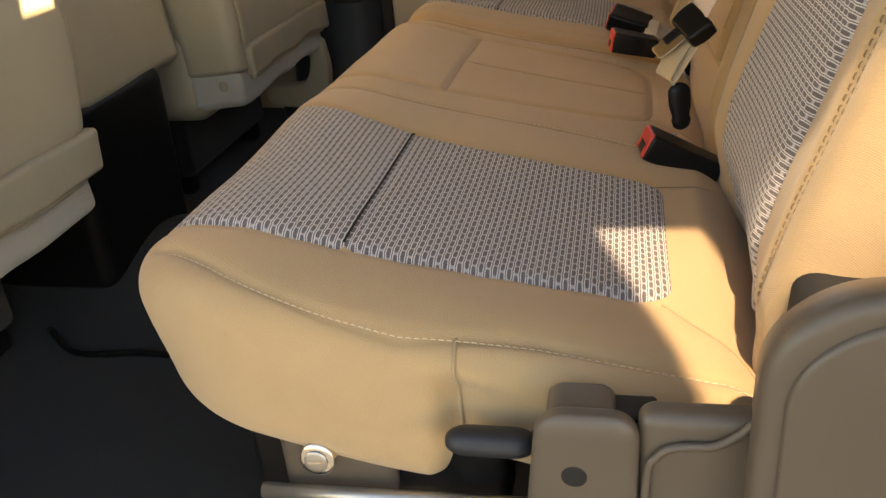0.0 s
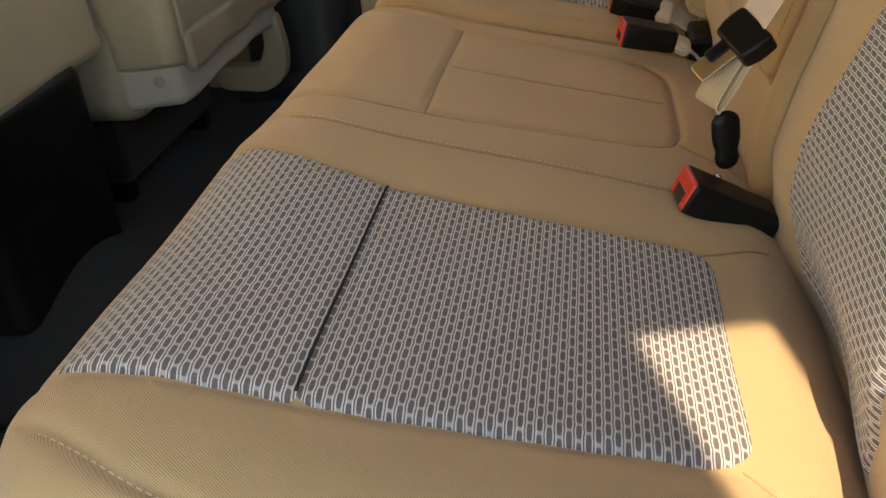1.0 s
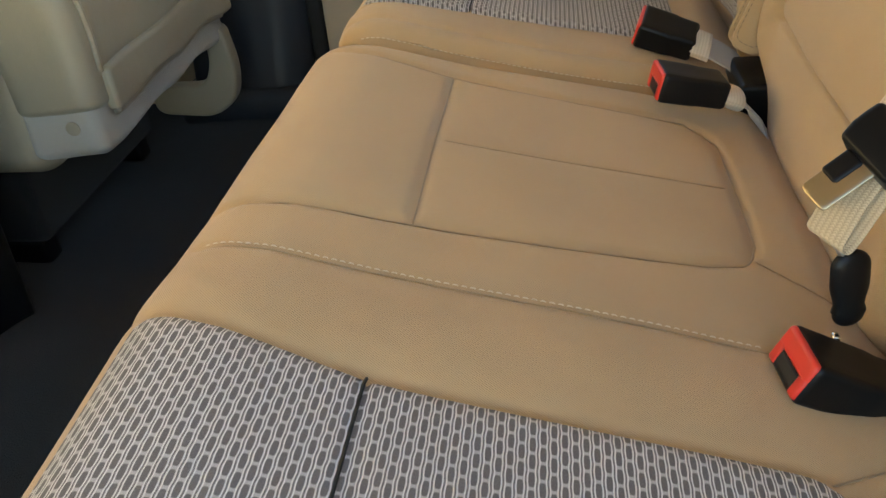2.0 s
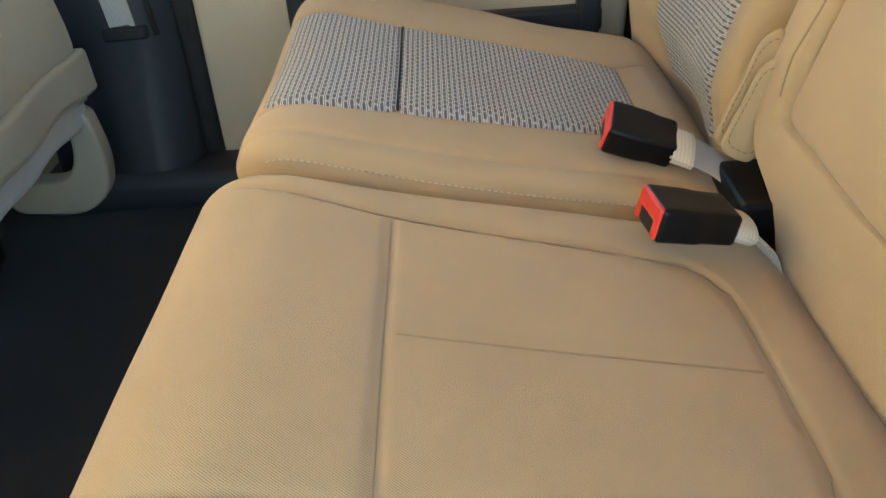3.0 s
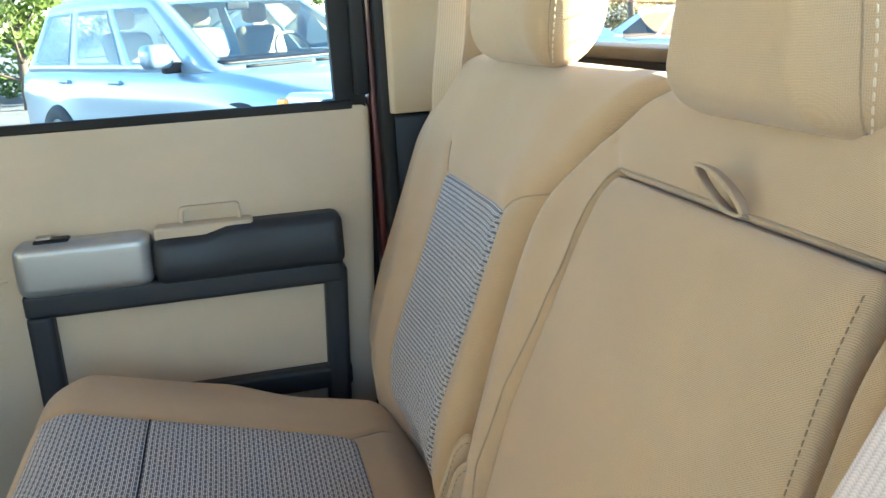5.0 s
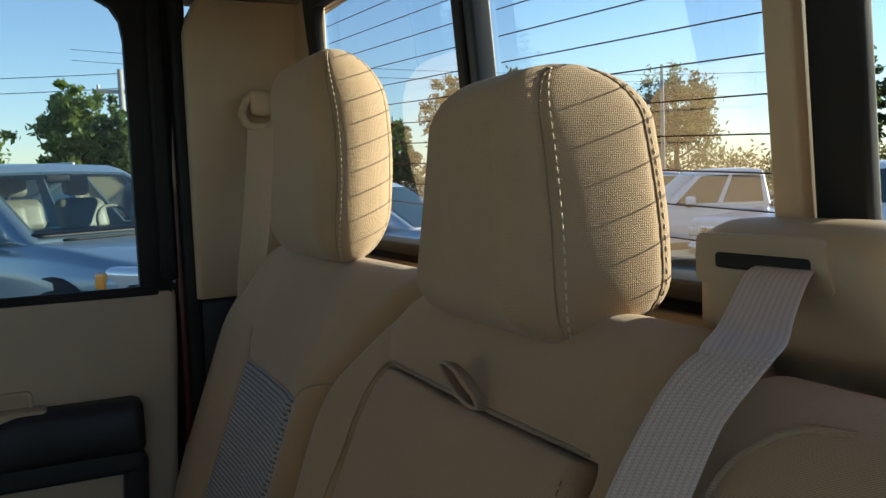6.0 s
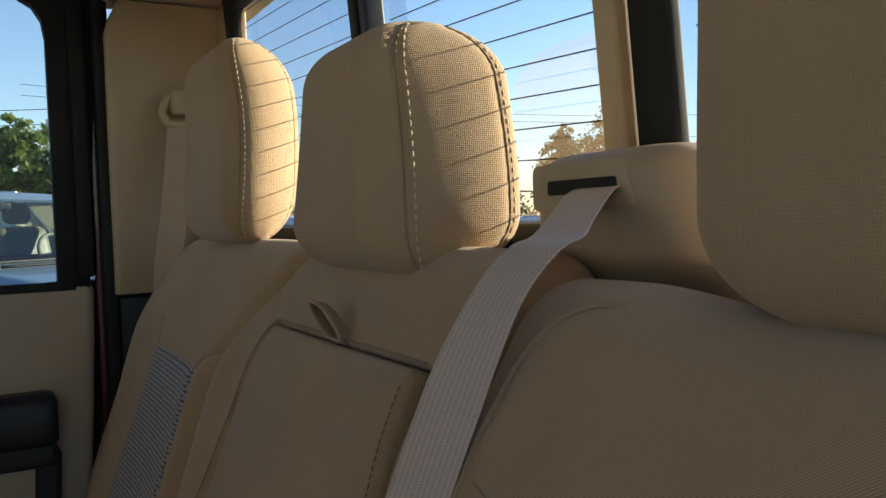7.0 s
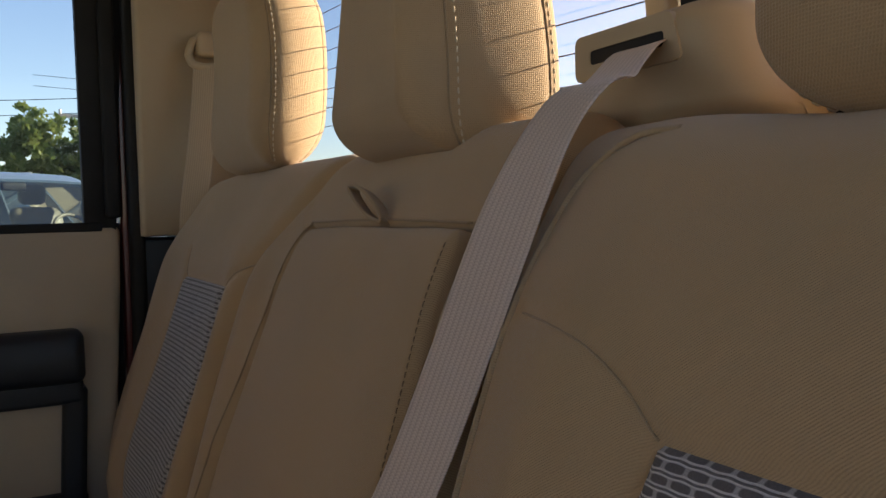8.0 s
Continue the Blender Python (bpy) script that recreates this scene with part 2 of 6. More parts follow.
def insert_fabric(name):
    """Grey woven insert: staggered dark ovals between pairs of pale cords."""
    n = Nodes(name)
    sep = n.node("ShaderNodeSeparateXYZ")
    n.link(n.tc.outputs["UV"], sep.inputs[0])
    v = n.math("DIVIDE", sep.outputs[1], 0.0135)
    wob = n.math("MULTIPLY", n.math("SUBTRACT", n.noise(60.0, 2.0), 0.5), 0.10)
    u0 = n.math("ADD", n.math("DIVIDE", sep.outputs[0], 0.0067), wob)
    u = u0
    col = n.math("FLOOR", u)
    fu = n.math("SUBTRACT", n.math("FRACT", u), 0.5)
    par = n.math("MULTIPLY", n.math("MODULO", col, 2.0), 0.5)
    fv = n.math("ABSOLUTE", n.math("SUBTRACT", n.math("FRACT", n.math("ADD", v, par)), 0.5))
    # oval core: wide in its middle, closed at its ends
    au = n.math("ABSOLUTE", fu)
    ov = n.math("ADD", n.math("POWER", n.math("DIVIDE", au, 0.285), 4.0), n.math("POWER", n.math("DIVIDE", fv, 0.41), 4.0))
    oval = n.ramp(ov, 0.7, 1.3, 1.0, 0.0)
    # two pale cords with a thin dark line between them, bowed by the ovals on either side
    bow = n.math("MULTIPLY", n.math("COSINE", n.math("MULTIPLY", n.math("ADD", v, par), 2 * math.pi)), 0.030)
    edge = n.math("ABSOLUTE", n.math("SUBTRACT", n.math("ADD", au, bow), 0.47))
    line = n.ramp(edge, 0.035, 0.075, 0.85, 0.0)
    cord = n.math("MULTIPLY", n.ramp(edge, 0.045, 0.068), n.ramp(edge, 0.165, 0.215, 1.0, 0.0))
    fuzz = n.ramp(n.noise(1500.0, 2.0), 0.3, 0.7)
    big = n.noise(12.0, 3.0)
    mid = n.mix(fuzz, (0.36, 0.335, 0.33), (0.54, 0.51, 0.50))
    pale = n.mix(fuzz, (0.60, 0.572, 0.555), (0.80, 0.772, 0.75))
    deep = n.mix(fuzz, (0.10, 0.088, 0.09), (0.16, 0.142, 0.142))
    c = n.mix(oval, mid, deep)
    c = n.mix(line, c, (0.10, 0.09, 0.09))
    c = n.mix(cord, c, pale)
    c = n.mix(n.math("MULTIPLY", big, 0.15), c, (0.25, 0.23, 0.23))
    h = n.math("SUBTRACT", n.math("ADD", n.math("MULTIPLY", cord, 0.7), 0.5), n.math("MULTIPLY", n.math("MAXIMUM", oval, line), 0.4))
    n.bump(n.math("ADD", h, n.math("MULTIPLY", fuzz, 0.15)), 0.6, 0.0010)
    return n.done(c, 0.9, sheen=0.15, spec=0.2)


def webbing(name, col, dark):
    """Belt webbing: lengthwise ribs crossed by a fine weave."""
    n = Nodes(name)
    sep = n.node("ShaderNodeSeparateXYZ")
    n.link(n.tc.outputs["UV"], sep.inputs[0])
    rib = n.math("ABSOLUTE", n.math("SINE", n.math("MULTIPLY", sep.outputs[0], math.pi / 0.0042)))
    chev = n.math("SINE", n.math("ADD", n.math("MULTIPLY", sep.outputs[1], 2 * math.pi / 0.0022), n.math("MULTIPLY", rib, 4.0)))
    h = n.math("ADD", n.math("MULTIPLY", rib, 0.6), n.math("MULTIPLY", chev, 0.25))
    c = n.mix(n.ramp(h, -0.2, 0.8), dark, col)
    n.bump(h, 0.5, 0.0007)
    return n.done(c, 0.55, sheen=0.2, spec=0.4)


def carpet(name, col):
    n = Nodes(name)
    g = n.noise(420.0, 4.0, 0.7)
    big = n.ramp(n.noise(6.0, 5.0), 0.35, 0.7)
    c = n.mix(g, tuple(x * 0.45 for x in col), tuple(x * 1.5 for x in col))
    c = n.mix(n.math("MULTIPLY", big, 0.4), c, tuple(x * 0.7 for x in col))
    n.bump(g, 0.9, 0.004)
    return n.done(c, 0.97, sheen=0.15, spec=0.1)


def paint(name, col, metal=0.2):
    n = Nodes(name)
    flake = n.noise(2500.0, 1.0)
    c = n.mix(n.math("MULTIPLY", flake, 0.25), col, tuple(min(1, x * 1.3) for x in col))
    return n.done(c, 0.32, metal=metal, coat=0.6)


def asphalt(name):
    n = Nodes(name)
    g = n.noise(60.0, 5.0, 0.7)
    big = n.ramp(n.noise(0.35, 5.0), 0.35, 0.7)
    c = n.mix(g, (0.05, 0.05, 0.052), (0.13, 0.125, 0.12))
    c = n.mix(n.math("MULTIPLY", big, 0.5), c, (0.16, 0.155, 0.145))
    n.bump(g, 0.6, 0.01)
    return n.done(c, 0.92)


def leafy(name, a, b):
    """Leaves: each its own green, letting some light through."""
    n = Nodes(name)
    geo = n.node("ShaderNodeNewGeometry")
    c = n.mix(geo.outputs["Random Per Island"], a, b)
    tl = n.node("ShaderNodeBsdfTranslucent")
    n.link(n.mix(0.5, c, tuple(min(1.0, 1.6 * x) for x in b)), tl.inputs[0])
    mx = n.node("ShaderNodeMixShader")
    mx.inputs[0].default_value = 0.45
    n.done(c, 0.6, spec=0.3)
    n.link(n.bsdf.outputs[0], mx.inputs[1])
    n.link(tl.outputs[0], mx.inputs[2])
    n.link(mx.outputs[0], n.tree.nodes["Material Output"].inputs[0])
    return n.mat


def glass_pane(name, tint, gloss=0.5):
    """Thin automotive glass: clear, faintly tinted, reflecting by Fresnel."""
    n = Nodes(name)
    out = n.tree.nodes["Material Output"]
    tr = n.node("ShaderNodeBsdfTransparent")
    tr.inputs[0].default_value = (*tint, 1)
    gl = n.node("ShaderNodeBsdfGlossy")
    gl.inputs["Roughness"].default_value = 0.02
    fr = n.node("ShaderNodeFresnel")
    fr.inputs[0].default_value = 1.45
    mx = n.node("ShaderNodeMixShader")
    n.link(n.math("MULTIPLY", fr.outputs[0], gloss), mx.inputs[0])
    n.link(tr.outputs[0], mx.inputs[1])
    n.link(gl.outputs[0], mx.inputs[2])
    n.link(mx.outputs[0], out.inputs[0])
    return n.mat


TAN = (0.51, 0.345, 0.185)
M_TAN = cloth("tan_cloth", TAN, (0.36, 0.25, 0.14))
M_HEADREST = cloth("headrest_cloth", TAN, (0.36, 0.25, 0.14), dots=0.0036)
M_PIPE = cloth("tan_piping", (0.44, 0.31, 0.18), (0.34, 0.24, 0.135), 300.0)
M_THREAD = Nodes("thread").done((0.62, 0.50, 0.34), 0.7)
M_THREAD_DARK = Nodes("thread_dark").done((0.22, 0.15, 0.085), 0.7)
M_INSERT = insert_fabric("grey_insert")
M_VINYL = vinyl("cover_vinyl", (0.31, 0.275, 0.205))
M_DOOR = plastic("door_beige", (0.49, 0.40, 0.285), 0.6, 600.0, 0.2)
M_TRIM = plastic("trim_beige", (0.47, 0.36, 0.225), 0.55, 700.0, 0.2)
M_LINING = cloth("cover_lining", (0.40, 0.385, 0.345), (0.32, 0.305, 0.265), 400.0)
M_BROWN = plastic("trim_brown", (0.098, 0.076, 0.058), 0.42, 800.0, 0.2)
M_HEAD = cloth("headliner", (0.50, 0.39, 0.27), (0.42, 0.32, 0.22), 300.0)
M_BLACK = plastic("black_plastic", (0.005, 0.0055, 0.0065), 0.40, 900.0, 0.08, 0.2)
M_DARK = plastic("dark_plastic", (0.020, 0.023, 0.029), 0.5, 500.0, 0.3, 0.4)
M_RUBBER = plastic("black_rubber", (0.007, 0.007, 0.0075), 0.75, 300.0, 0.2)
M_SILVER = Nodes("silver_paint").done((0.42, 0.42, 0.41), 0.38, metal=0.6)
M_CHROME = Nodes("chrome").done((0.75, 0.74, 0.72), 0.18, metal=1.0)
M_BRASS = Nodes("yellow_steel").done((0.42, 0.34, 0.22), 0.32, metal=0.9)
M_STEEL = Nodes("steel").done((0.45, 0.44, 0.42), 0.35, metal=0.9)
M_RED = plastic("red_button", (0.62, 0.035, 0.025), 0.4, 900.0, 0.1)
M_BELT = webbing("belt_beige", (0.70, 0.56, 0.47), (0.48, 0.37, 0.30))
M_BELT_TAN = webbing("belt_tan", (0.52, 0.40, 0.26), (0.36, 0.27, 0.17))
M_BELT_GREY = webbing("belt_grey", (0.50, 0.48, 0.45), (0.26, 0.25, 0.24))
M_ELASTIC = webbing("elastic", (0.66, 0.59, 0.48), (0.50, 0.43, 0.33))
M_CARPET = carpet("carpet", (0.009, 0.0105, 0.0125))
M_REDPAINT = paint("red_body_paint", (0.10, 0.012, 0.010))
M_GLASS = glass_pane("window_glass", (0.93, 0.96, 0.96), 0.3)
M_REARGLASS = glass_pane("rear_glass", (0.93, 0.96, 0.98), 0.22)
M_CARGLASS = Nodes("car_glass").done((0.030, 0.048, 0.052), 0.04, spec=0.35)
M_TINTED = glass_pane("tinted_car_glass", (0.50, 0.60, 0.60), 1.0)
M_HEATER = Nodes("heater_line").done((0.06, 0.028, 0.015), 0.5, metal=0.3)
M_ASPHALT = asphalt("asphalt")

# ---- cab shell ----
CX = 1.375          # middle of the bench across the cab
FAR, NEAR = 2.40, 0.33
ROOF = 1.43


def slab(name, lo, hi, mat, label, category, r=0.004, parent=None):
    me = box_mesh(name, lo, hi, r, 0.3, 2)
    if parent is None:
        return tagged(part(name, me, mat), label, category, kind="structure")
    return part(name, me, mat, parent, label)


def carpet_deform(V):
    V = V.copy()
    top = V[:, 2] > -0.01
    V[top, 2] += 0.010 * waves(V[top], 9.0, 2.0)
    # tunnel hump in the middle of the cab
    V[top, 2] += 0.07 * np.exp(-((V[top, 1] - CX) / 0.20) ** 2)
    return V


floor = tagged(part("floor", box_mesh("floor", (-2.2, NEAR + 0.02, -0.05), (0.60, FAR + 0.02, 0.0), 0.01, 0.03, 2, carpet_deform), M_CARPET), "dark charcoal carpeted cab floor with worn pile", "floor", kind="structure")
slab("ceiling", (-2.2, 0.32, ROOF), (0.62, 2.43, ROOF + 0.05), M_HEAD, "beige fabric headliner of the cab roof", "ceiling", 0.01)
# rear wall: below, above and beside the back window
GX = 0.515
slab("wall_rear", (GX, 0.32, -0.05), (GX + 0.05, 2.43, 0.9065), M_TRIM, "beige trim panel below the back window", "wall", 0.006)
slab("wall_rear_header", (GX - 0.03, 0.32, 1.362), (GX + 0.05, 2.43, ROOF - 0.002), M_TRIM, "beige trim above the back window", "wall", 0.006)
slab("wall_rear_corner", (GX - 0.040, 2.268, 0.880), (GX - 0.026, 2.43, 1.36), M_TRIM, "beige trim beside the back window", "wall", 0.006)
slab("wall_rear_corner_near", (GX - 0.040, 0.32, 0.880), (GX - 0.026, 0.48, 1.36), M_TRIM, "beige trim beside the back window", "wall", 0.006)
# unseen fillers that stop sun leaking past the window surround
slab("wall_rear_filler", (GX - 0.002, 2.300, 0.907), (GX + 0.008, 2.43, 1.36), M_TRIM, "unseen beige filler behind the window surround, added to block sun", "wall", 0.003)
slab("wall_rear_filler_near", (GX - 0.002, 0.32, 0.907), (GX + 0.008, 0.45, 1.36), M_TRIM, "unseen beige filler behind the window surround, added to block sun", "wall", 0.003)
# near side: closed behind the open doorway and ahead of it
slab("wall_near_quarter", (0.42, 0.26, -0.05), (0.57, 0.318, ROOF), M_TRIM, "beige quarter trim behind the open doorway", "wall", 0.01)
slab("wall_near_pillar", (-0.80, 0.26, -0.05), (-0.66, 0.318, ROOF), M_DARK, "dark centre pillar ahead of the open doorway", "wall", 0.01)
# unseen, built taller than a door panel so less daylight enters
slab("wall_near_front", (-2.2, 0.26, -0.05), (-0.802, 0.318, 0.98), M_DOOR, "beige front door panel", "wall", 0.01)
# front: unseen closing walls, raised to cut daylight; windscreen opening above
slab("wall_front", (-2.26, 0.26, -0.05), (-2.202, 2.47, 1.15), M_DARK, "unseen dark wall across the cab front, raised to cut daylight", "wall", 0.01)
slab("wall_far_front", (-2.2, 2.432, -0.05), (-0.86, 2.49, 0.98), M_DOOR, "beige far front door panel", "wall", 0.01)

# ---- bench cushions ----
def top_z(x, y):
    """Height of the bench's sitting surface before puffing."""
    return 0.403 - 0.215 * (x + 0.20) - 0.12 * np.clip(-0.30 - x, 0, 1)


WELT_X = -0.076


def plan_corner(fn, y0, y1, rad, bulge=0.0):
    """Rounds the front corners of a cushion in plan, then shapes it."""
    def g(V):
        V = V.copy()
        w = sstep(-0.05, -0.40, V[:, 0])
        for edge, s, r in ((y0, 1, rad[0]), (y1, -1, rad[1])):
            u = np.clip((r - s * (V[:, 1] - edge)) / r, 0, 1)
            V[:, 0] += r * (1 - np.sqrt(np.maximum(0, 1 - u * u))) * w
        V[:, 0] -= bulge * np.exp(-((V[:, 1] - 0.80) / 0.20) ** 2) * w
        if bulge:
            # side panels drawn in at the welt, the rear one cut higher
            side = sstep(y0 + 0.05, y0 + 0.01, V[:, 1]) * sstep(-0.015, -0.05, V[:, 2])
            dx = V[:, 0] - WELT_X
            V[:, 1] += side * (0.011 * np.exp(-(dx / 0.016) ** 2) + 0.004 * np.exp(-(dx / 0.05) ** 2) + 0.010 * sstep(-0.02, 0.02, dx))
            V[:, 2] += 0.034 * sstep(WELT_X - 0.035, WELT_X + 0.015, V[:, 0]) * sstep(-0.05, -0.16, V[:, 2]) * sstep(y0 + 0.2, y0 + 0.05, V[:, 1])
        return fn(V)
    g.front = fn.front
    return g


def cushion_fn(y0, y1, seams, bolsters, front_x):
    """Shapes a straight rounded box, z 0 at its top, into the cushion."""
    def fn(V):
        V = V.copy()
        x, y, z = V[:, 0].copy(), V[:, 1].copy(), V[:, 2].copy()
        upper = sstep(-0.09, -0.02, z)
        puff = 0.008 * np.sin(np.clip((y - y0) / (y1 - y0), 0, 1) * math.pi) - 0.006
        for c, w, h in bolsters:
            puff = puff + h * np.exp(-((y - c) / w) ** 2)
        puff = puff + 0.006 * np.exp(-((x + 0.31) / 0.08) ** 2)
        groove = np.zeros(len(V))
        for pts, depth, width in seams:
            d = near_line(x, y, pts)
            groove = np.minimum(groove, -1.25 * depth * np.exp(-(d / (1.1 * width)) ** 2) - 0.35 * depth * np.exp(-(d / (3.5 * width)) ** 2))
        V[:, 2] = top_z(x, y) + z + upper * (puff + groove + 0.0022 * waves(V, 14.0, y0))
        # the rear edge dips into the crease under the backrest
        V[:, 2] -= upper * 0.030 * sstep(0.145, 0.225, x)
        # the lower front edge is drawn back and up
        low = sstep(-0.03, -0.14, z)
        front = sstep(-0.15, -0.42, x)
        V[:, 2] += low * front * 0.008
        V[:, 0] += low * front * 0.02
        return V
    fn.front = front_x
    return fn


def on_cushion(fn, x, y):
    """Points on the shaped top, with its front roll, for sheets and stitches."""
    x, y = np.asarray(x, float), np.asarray(y, float)
    z = np.zeros_like(x)
    over = np.clip(fn.front + 0.06 - x, 0, 0.0599)
    z = -(0.06 - np.sqrt(0.06 ** 2 - over ** 2))
    return fn(np.stack([x, y, z], -1).reshape(-1, 3)).reshape(x.shape + (3,))


def insert_sheet(name, fn, x0, x1, near, far, lift=0.0035, corner=0.035, nx=110, ny=60):
    """The woven insert, laid on the cushion; near and far give its edges along x."""
    t = np.linspace(0, 1, nx)
    xs = x1 + (x0 - x1) * t
    P = np.empty((nx, ny, 3))
    uv = np.empty((nx, ny, 2))
    for i, x in enumerate(xs):
        inset = 0.0
        if x > x1 - corner:
            k = (x - (x1 - corner)) / corner
            inset = corner * (1 - math.sqrt(max(0.0, 1 - k * k)))
        a, b = near(x) + inset, far(x) - inset
        ys = np.linspace(a, b, ny)
        P[i] = on_cushion(fn, np.full(ny, x), ys)
        e = np.minimum(np.minimum(ys - a, b - ys), np.maximum(x1 - x, 0))
        P[i, :, 2] += lift * sstep(-0.004, 0.014, e) - 0.0015 * (e < 0.002)
        uv[i, :, 0], uv[i, :, 1] = x, ys
    # a seam across the insert
    d = np.abs(P[:, :, 0] + 0.2)
    P[:, :, 2] -= 0.0028 * np.exp(-(d / 0.0035) ** 2)
    return grid_mesh(name, P, uv)


def lerp(points):
    xs, vs = zip(*points)
    return lambda x: float(np.interp(x, xs, vs))


# near and middle places share one cushion
big_seams = [
    ([(-0.36, 1.108), (-0.1, 1.100), (0.085, 1.09)], 0.0025, 0.004),
    ([(-0.34, 1.558), (-0.20, 1.535), (0.04, 1.512), (0.080, 1.500), (0.098, 1.475), (0.106, 1.44), (0.106, 1.27), (0.103, 1.240), (0.090, 1.212), (0.05, 1.200), (-0.20, 1.187), (-0.37, 1.176)], 0.0035, 0.005),
    ([(-0.20, 1.190), (-0.20, 1.533)], 0.0035, 0.004),
    ([(-0.19, 1.350), (0.095, 1.352)], 0.0010, 0.003),
    ([(0.10, 1.22), (0.17, 1.17)], 0.0025, 0.004),
    ([(0.10, 0.965), (0.17, 1.00)], 0.002, 0.004),
    ([(0.10, 0.692), (0.16, 0.635), (0.18, 0.60)], 0.002, 0.004),
    ([(-0.36, 0.614), (-0.277, 0.580), (-0.19, 0.564), (-0.12, 0.558), (-0.08, 0.567), (-0.007, 0.579), (0.086, 0.585), (0.19, 0.590)], 0.004, 0.005),
    ([(-0.40, 0.653), (-0.2, 0.671), (0.1, 0.689)], 0.003, 0.004),
    ([(-0.40, 1.026), (-0.2, 0.988), (0.1, 0.971)], 0.003, 0.004),
]
big_bolsters = [(0.615, 0.045, 0.006), (0.83, 0.10, -0.006), (1.04, 0.05, 0.004)]
big_fn = plan_corner(cushion_fn(0.54, 1.605, big_seams, big_bolsters, -0.388), 0.54, 1.605, (0.105, 0.05), 0.010)


M_SEAM = cloth("seam_cord", (0.36, 0.25, 0.14), (0.29, 0.20, 0.11), 600.0)


def seam_lines(fn, seams, parent, sink=0.0, r=0.0011):
    """The sewn-in cords at the bottom of the seams."""
    for pts, depth, width in seams:
        q = smooth_path([(x, y, 0.0) for x, y in pts], 60)
        P = on_cushion(fn, q[:, 0], q[:, 1])
        P[:, 2] += 0.0006 - sink
        part("seam", tube_mesh("seam", P, r, 6), M_SEAM, parent)


bench = thing("rear_bench", "tan cloth two-place rear bench with grey woven inserts", "seat", group="rear bench sections", at=(-0.1, 1.07, 0.0))
V, F = rbox((-0.388, 0.54, -0.166), (0.230, 1.605, 0.0), (0.06, 0.035, 0.045), (0.0042, 0.0042, 0.02), 6)
cush = part("cushion", mesh_from("cushion", big_fn(V), F), M_TAN, bench)
part("insert", insert_sheet("insert", big_fn, -0.386, 0.112, lerp([(-0.41, 0.653), (-0.2, 0.671), (0.1, 0.689)]), lerp([(-0.41, 1.028), (-0.2, 0.988), (0.1, 0.971)])), M_INSERT, cush, "grey and white woven insert panel")

seam_lines(big_fn, big_seams[:7], cush, 0.0, 0.0008)
for k in (0, 7):
    q = smooth_path([(x, y, 0.0) for x, y in big_seams[k][0]], 120)
    for off in ((-0.004,) if k == 7 else (0.004,)):
        path = on_cushion(big_fn, q[:, 0], q[:, 1] + off) + np.array([0, 0, 0.0006])
        part("stitching", stitch_mesh("stitching", path, (0, 0, 1), 0.0045, 0.0025, 0.0007), M_THREAD, cush)
part("seam", tube_mesh("seam", on_cushion(big_fn, np.full(40, -0.2), np.linspace(0.681, 0.986, 40)) + np.array([0, 0, 0.0026]), 0.0014, 6), M_RUBBER, cush)
# welt down the outer side, where two side panels meet
ang = np.linspace(0.15, math.pi / 2, 10)
yy = np.concatenate([0.5395 + 0.035 - 0.035 * np.sin(ang), np.full(20, 0.5395)])
zz = np.concatenate([-0.045 + 0.045 * np.cos(ang), np.linspace(-0.050, -0.150, 20)])
P = big_fn(np.stack([np.full(30, WELT_X), yy, zz], -1))
P[:, 0] = np.linspace(P[0, 0], P[-1, 0], len(P))
part("welt", tube_mesh("welt", P + np.array([0.002, -0.0002, 0]), 0.0017, 8), M_PIPE, cush)

far_seams = [
    ([(-0.36, 1.665), (-0.2, 1.668), (0.1, 1.67)], 0.002, 0.004),
    ([(-0.40, 1.722), (-0.2, 1.765), (0.1, 1.785)], 0.004, 0.004),
    ([(-0.40, 2.08), (-0.2, 2.071), (0.1, 2.033)], 0.004, 0.004),
    ([(0.10, 2.03), (0.17, 2.07)], 0.003, 0.004),
]
far_bolsters = [(1.69, 0.05, 0.006), (1.91, 0.10, -0.006), (2.14, 0.05, 0.006)]
far_fn = cushion_fn(1.615, 2.26, far_seams, far_bolsters, -0.372)
bench2 = thing("rear_bench", "tan cloth single rear bench place beside the closed door", "seat", group="rear bench sections", at=(-0.1, 1.93, 0.0))
V, F = rbox((-0.372, 1.615, -0.158), (0.230, 2.26, 0.0), (0.06, 0.035, 0.045), (0.0042, 0.0042, 0.02), 6)


def far_shape(V):
    V = V.copy()
    # the far rear corner is cut back beside the door
    cut = sstep(1.0, 0.0, (2.26 - V[:, 1]) / 0.12) * sstep(-0.10, 0.06, V[:, 0])
    V[:, 1] -= 0.075 * cut
    return plan_corner(far_fn, 1.615, 2.26, (0.05, 0.09))(V)


cush2 = part("cushion", mesh_from("cushion", far_shape(V), F), M_TAN, bench2)
part("insert", insert_sheet("insert", far_fn, -0.364, 0.108, lerp([(-0.41, 1.722), (-0.2, 1.765), (0.1, 1.785)]), lerp([(-0.41, 2.08), (-0.2, 2.071), (0.1, 2.033)])), M_INSERT, cush2, "grey and white woven insert panel")

seam_lines(far_fn, far_seams[3:], cush2, 0.0, 0.0009)
part("seam", tube_mesh("seam", on_cushion(far_fn, np.full(40, -0.2), np.linspace(1.768, 2.069, 40)) + np.array([0, 0, 0.0026]), 0.0014, 6), M_RUBBER, cush2)
q = np.linspace(-0.33, 0.12, 90)
path = on_cushion(far_fn, q, np.full(90, 1.628)) + np.array([0, -0.004, -0.010])
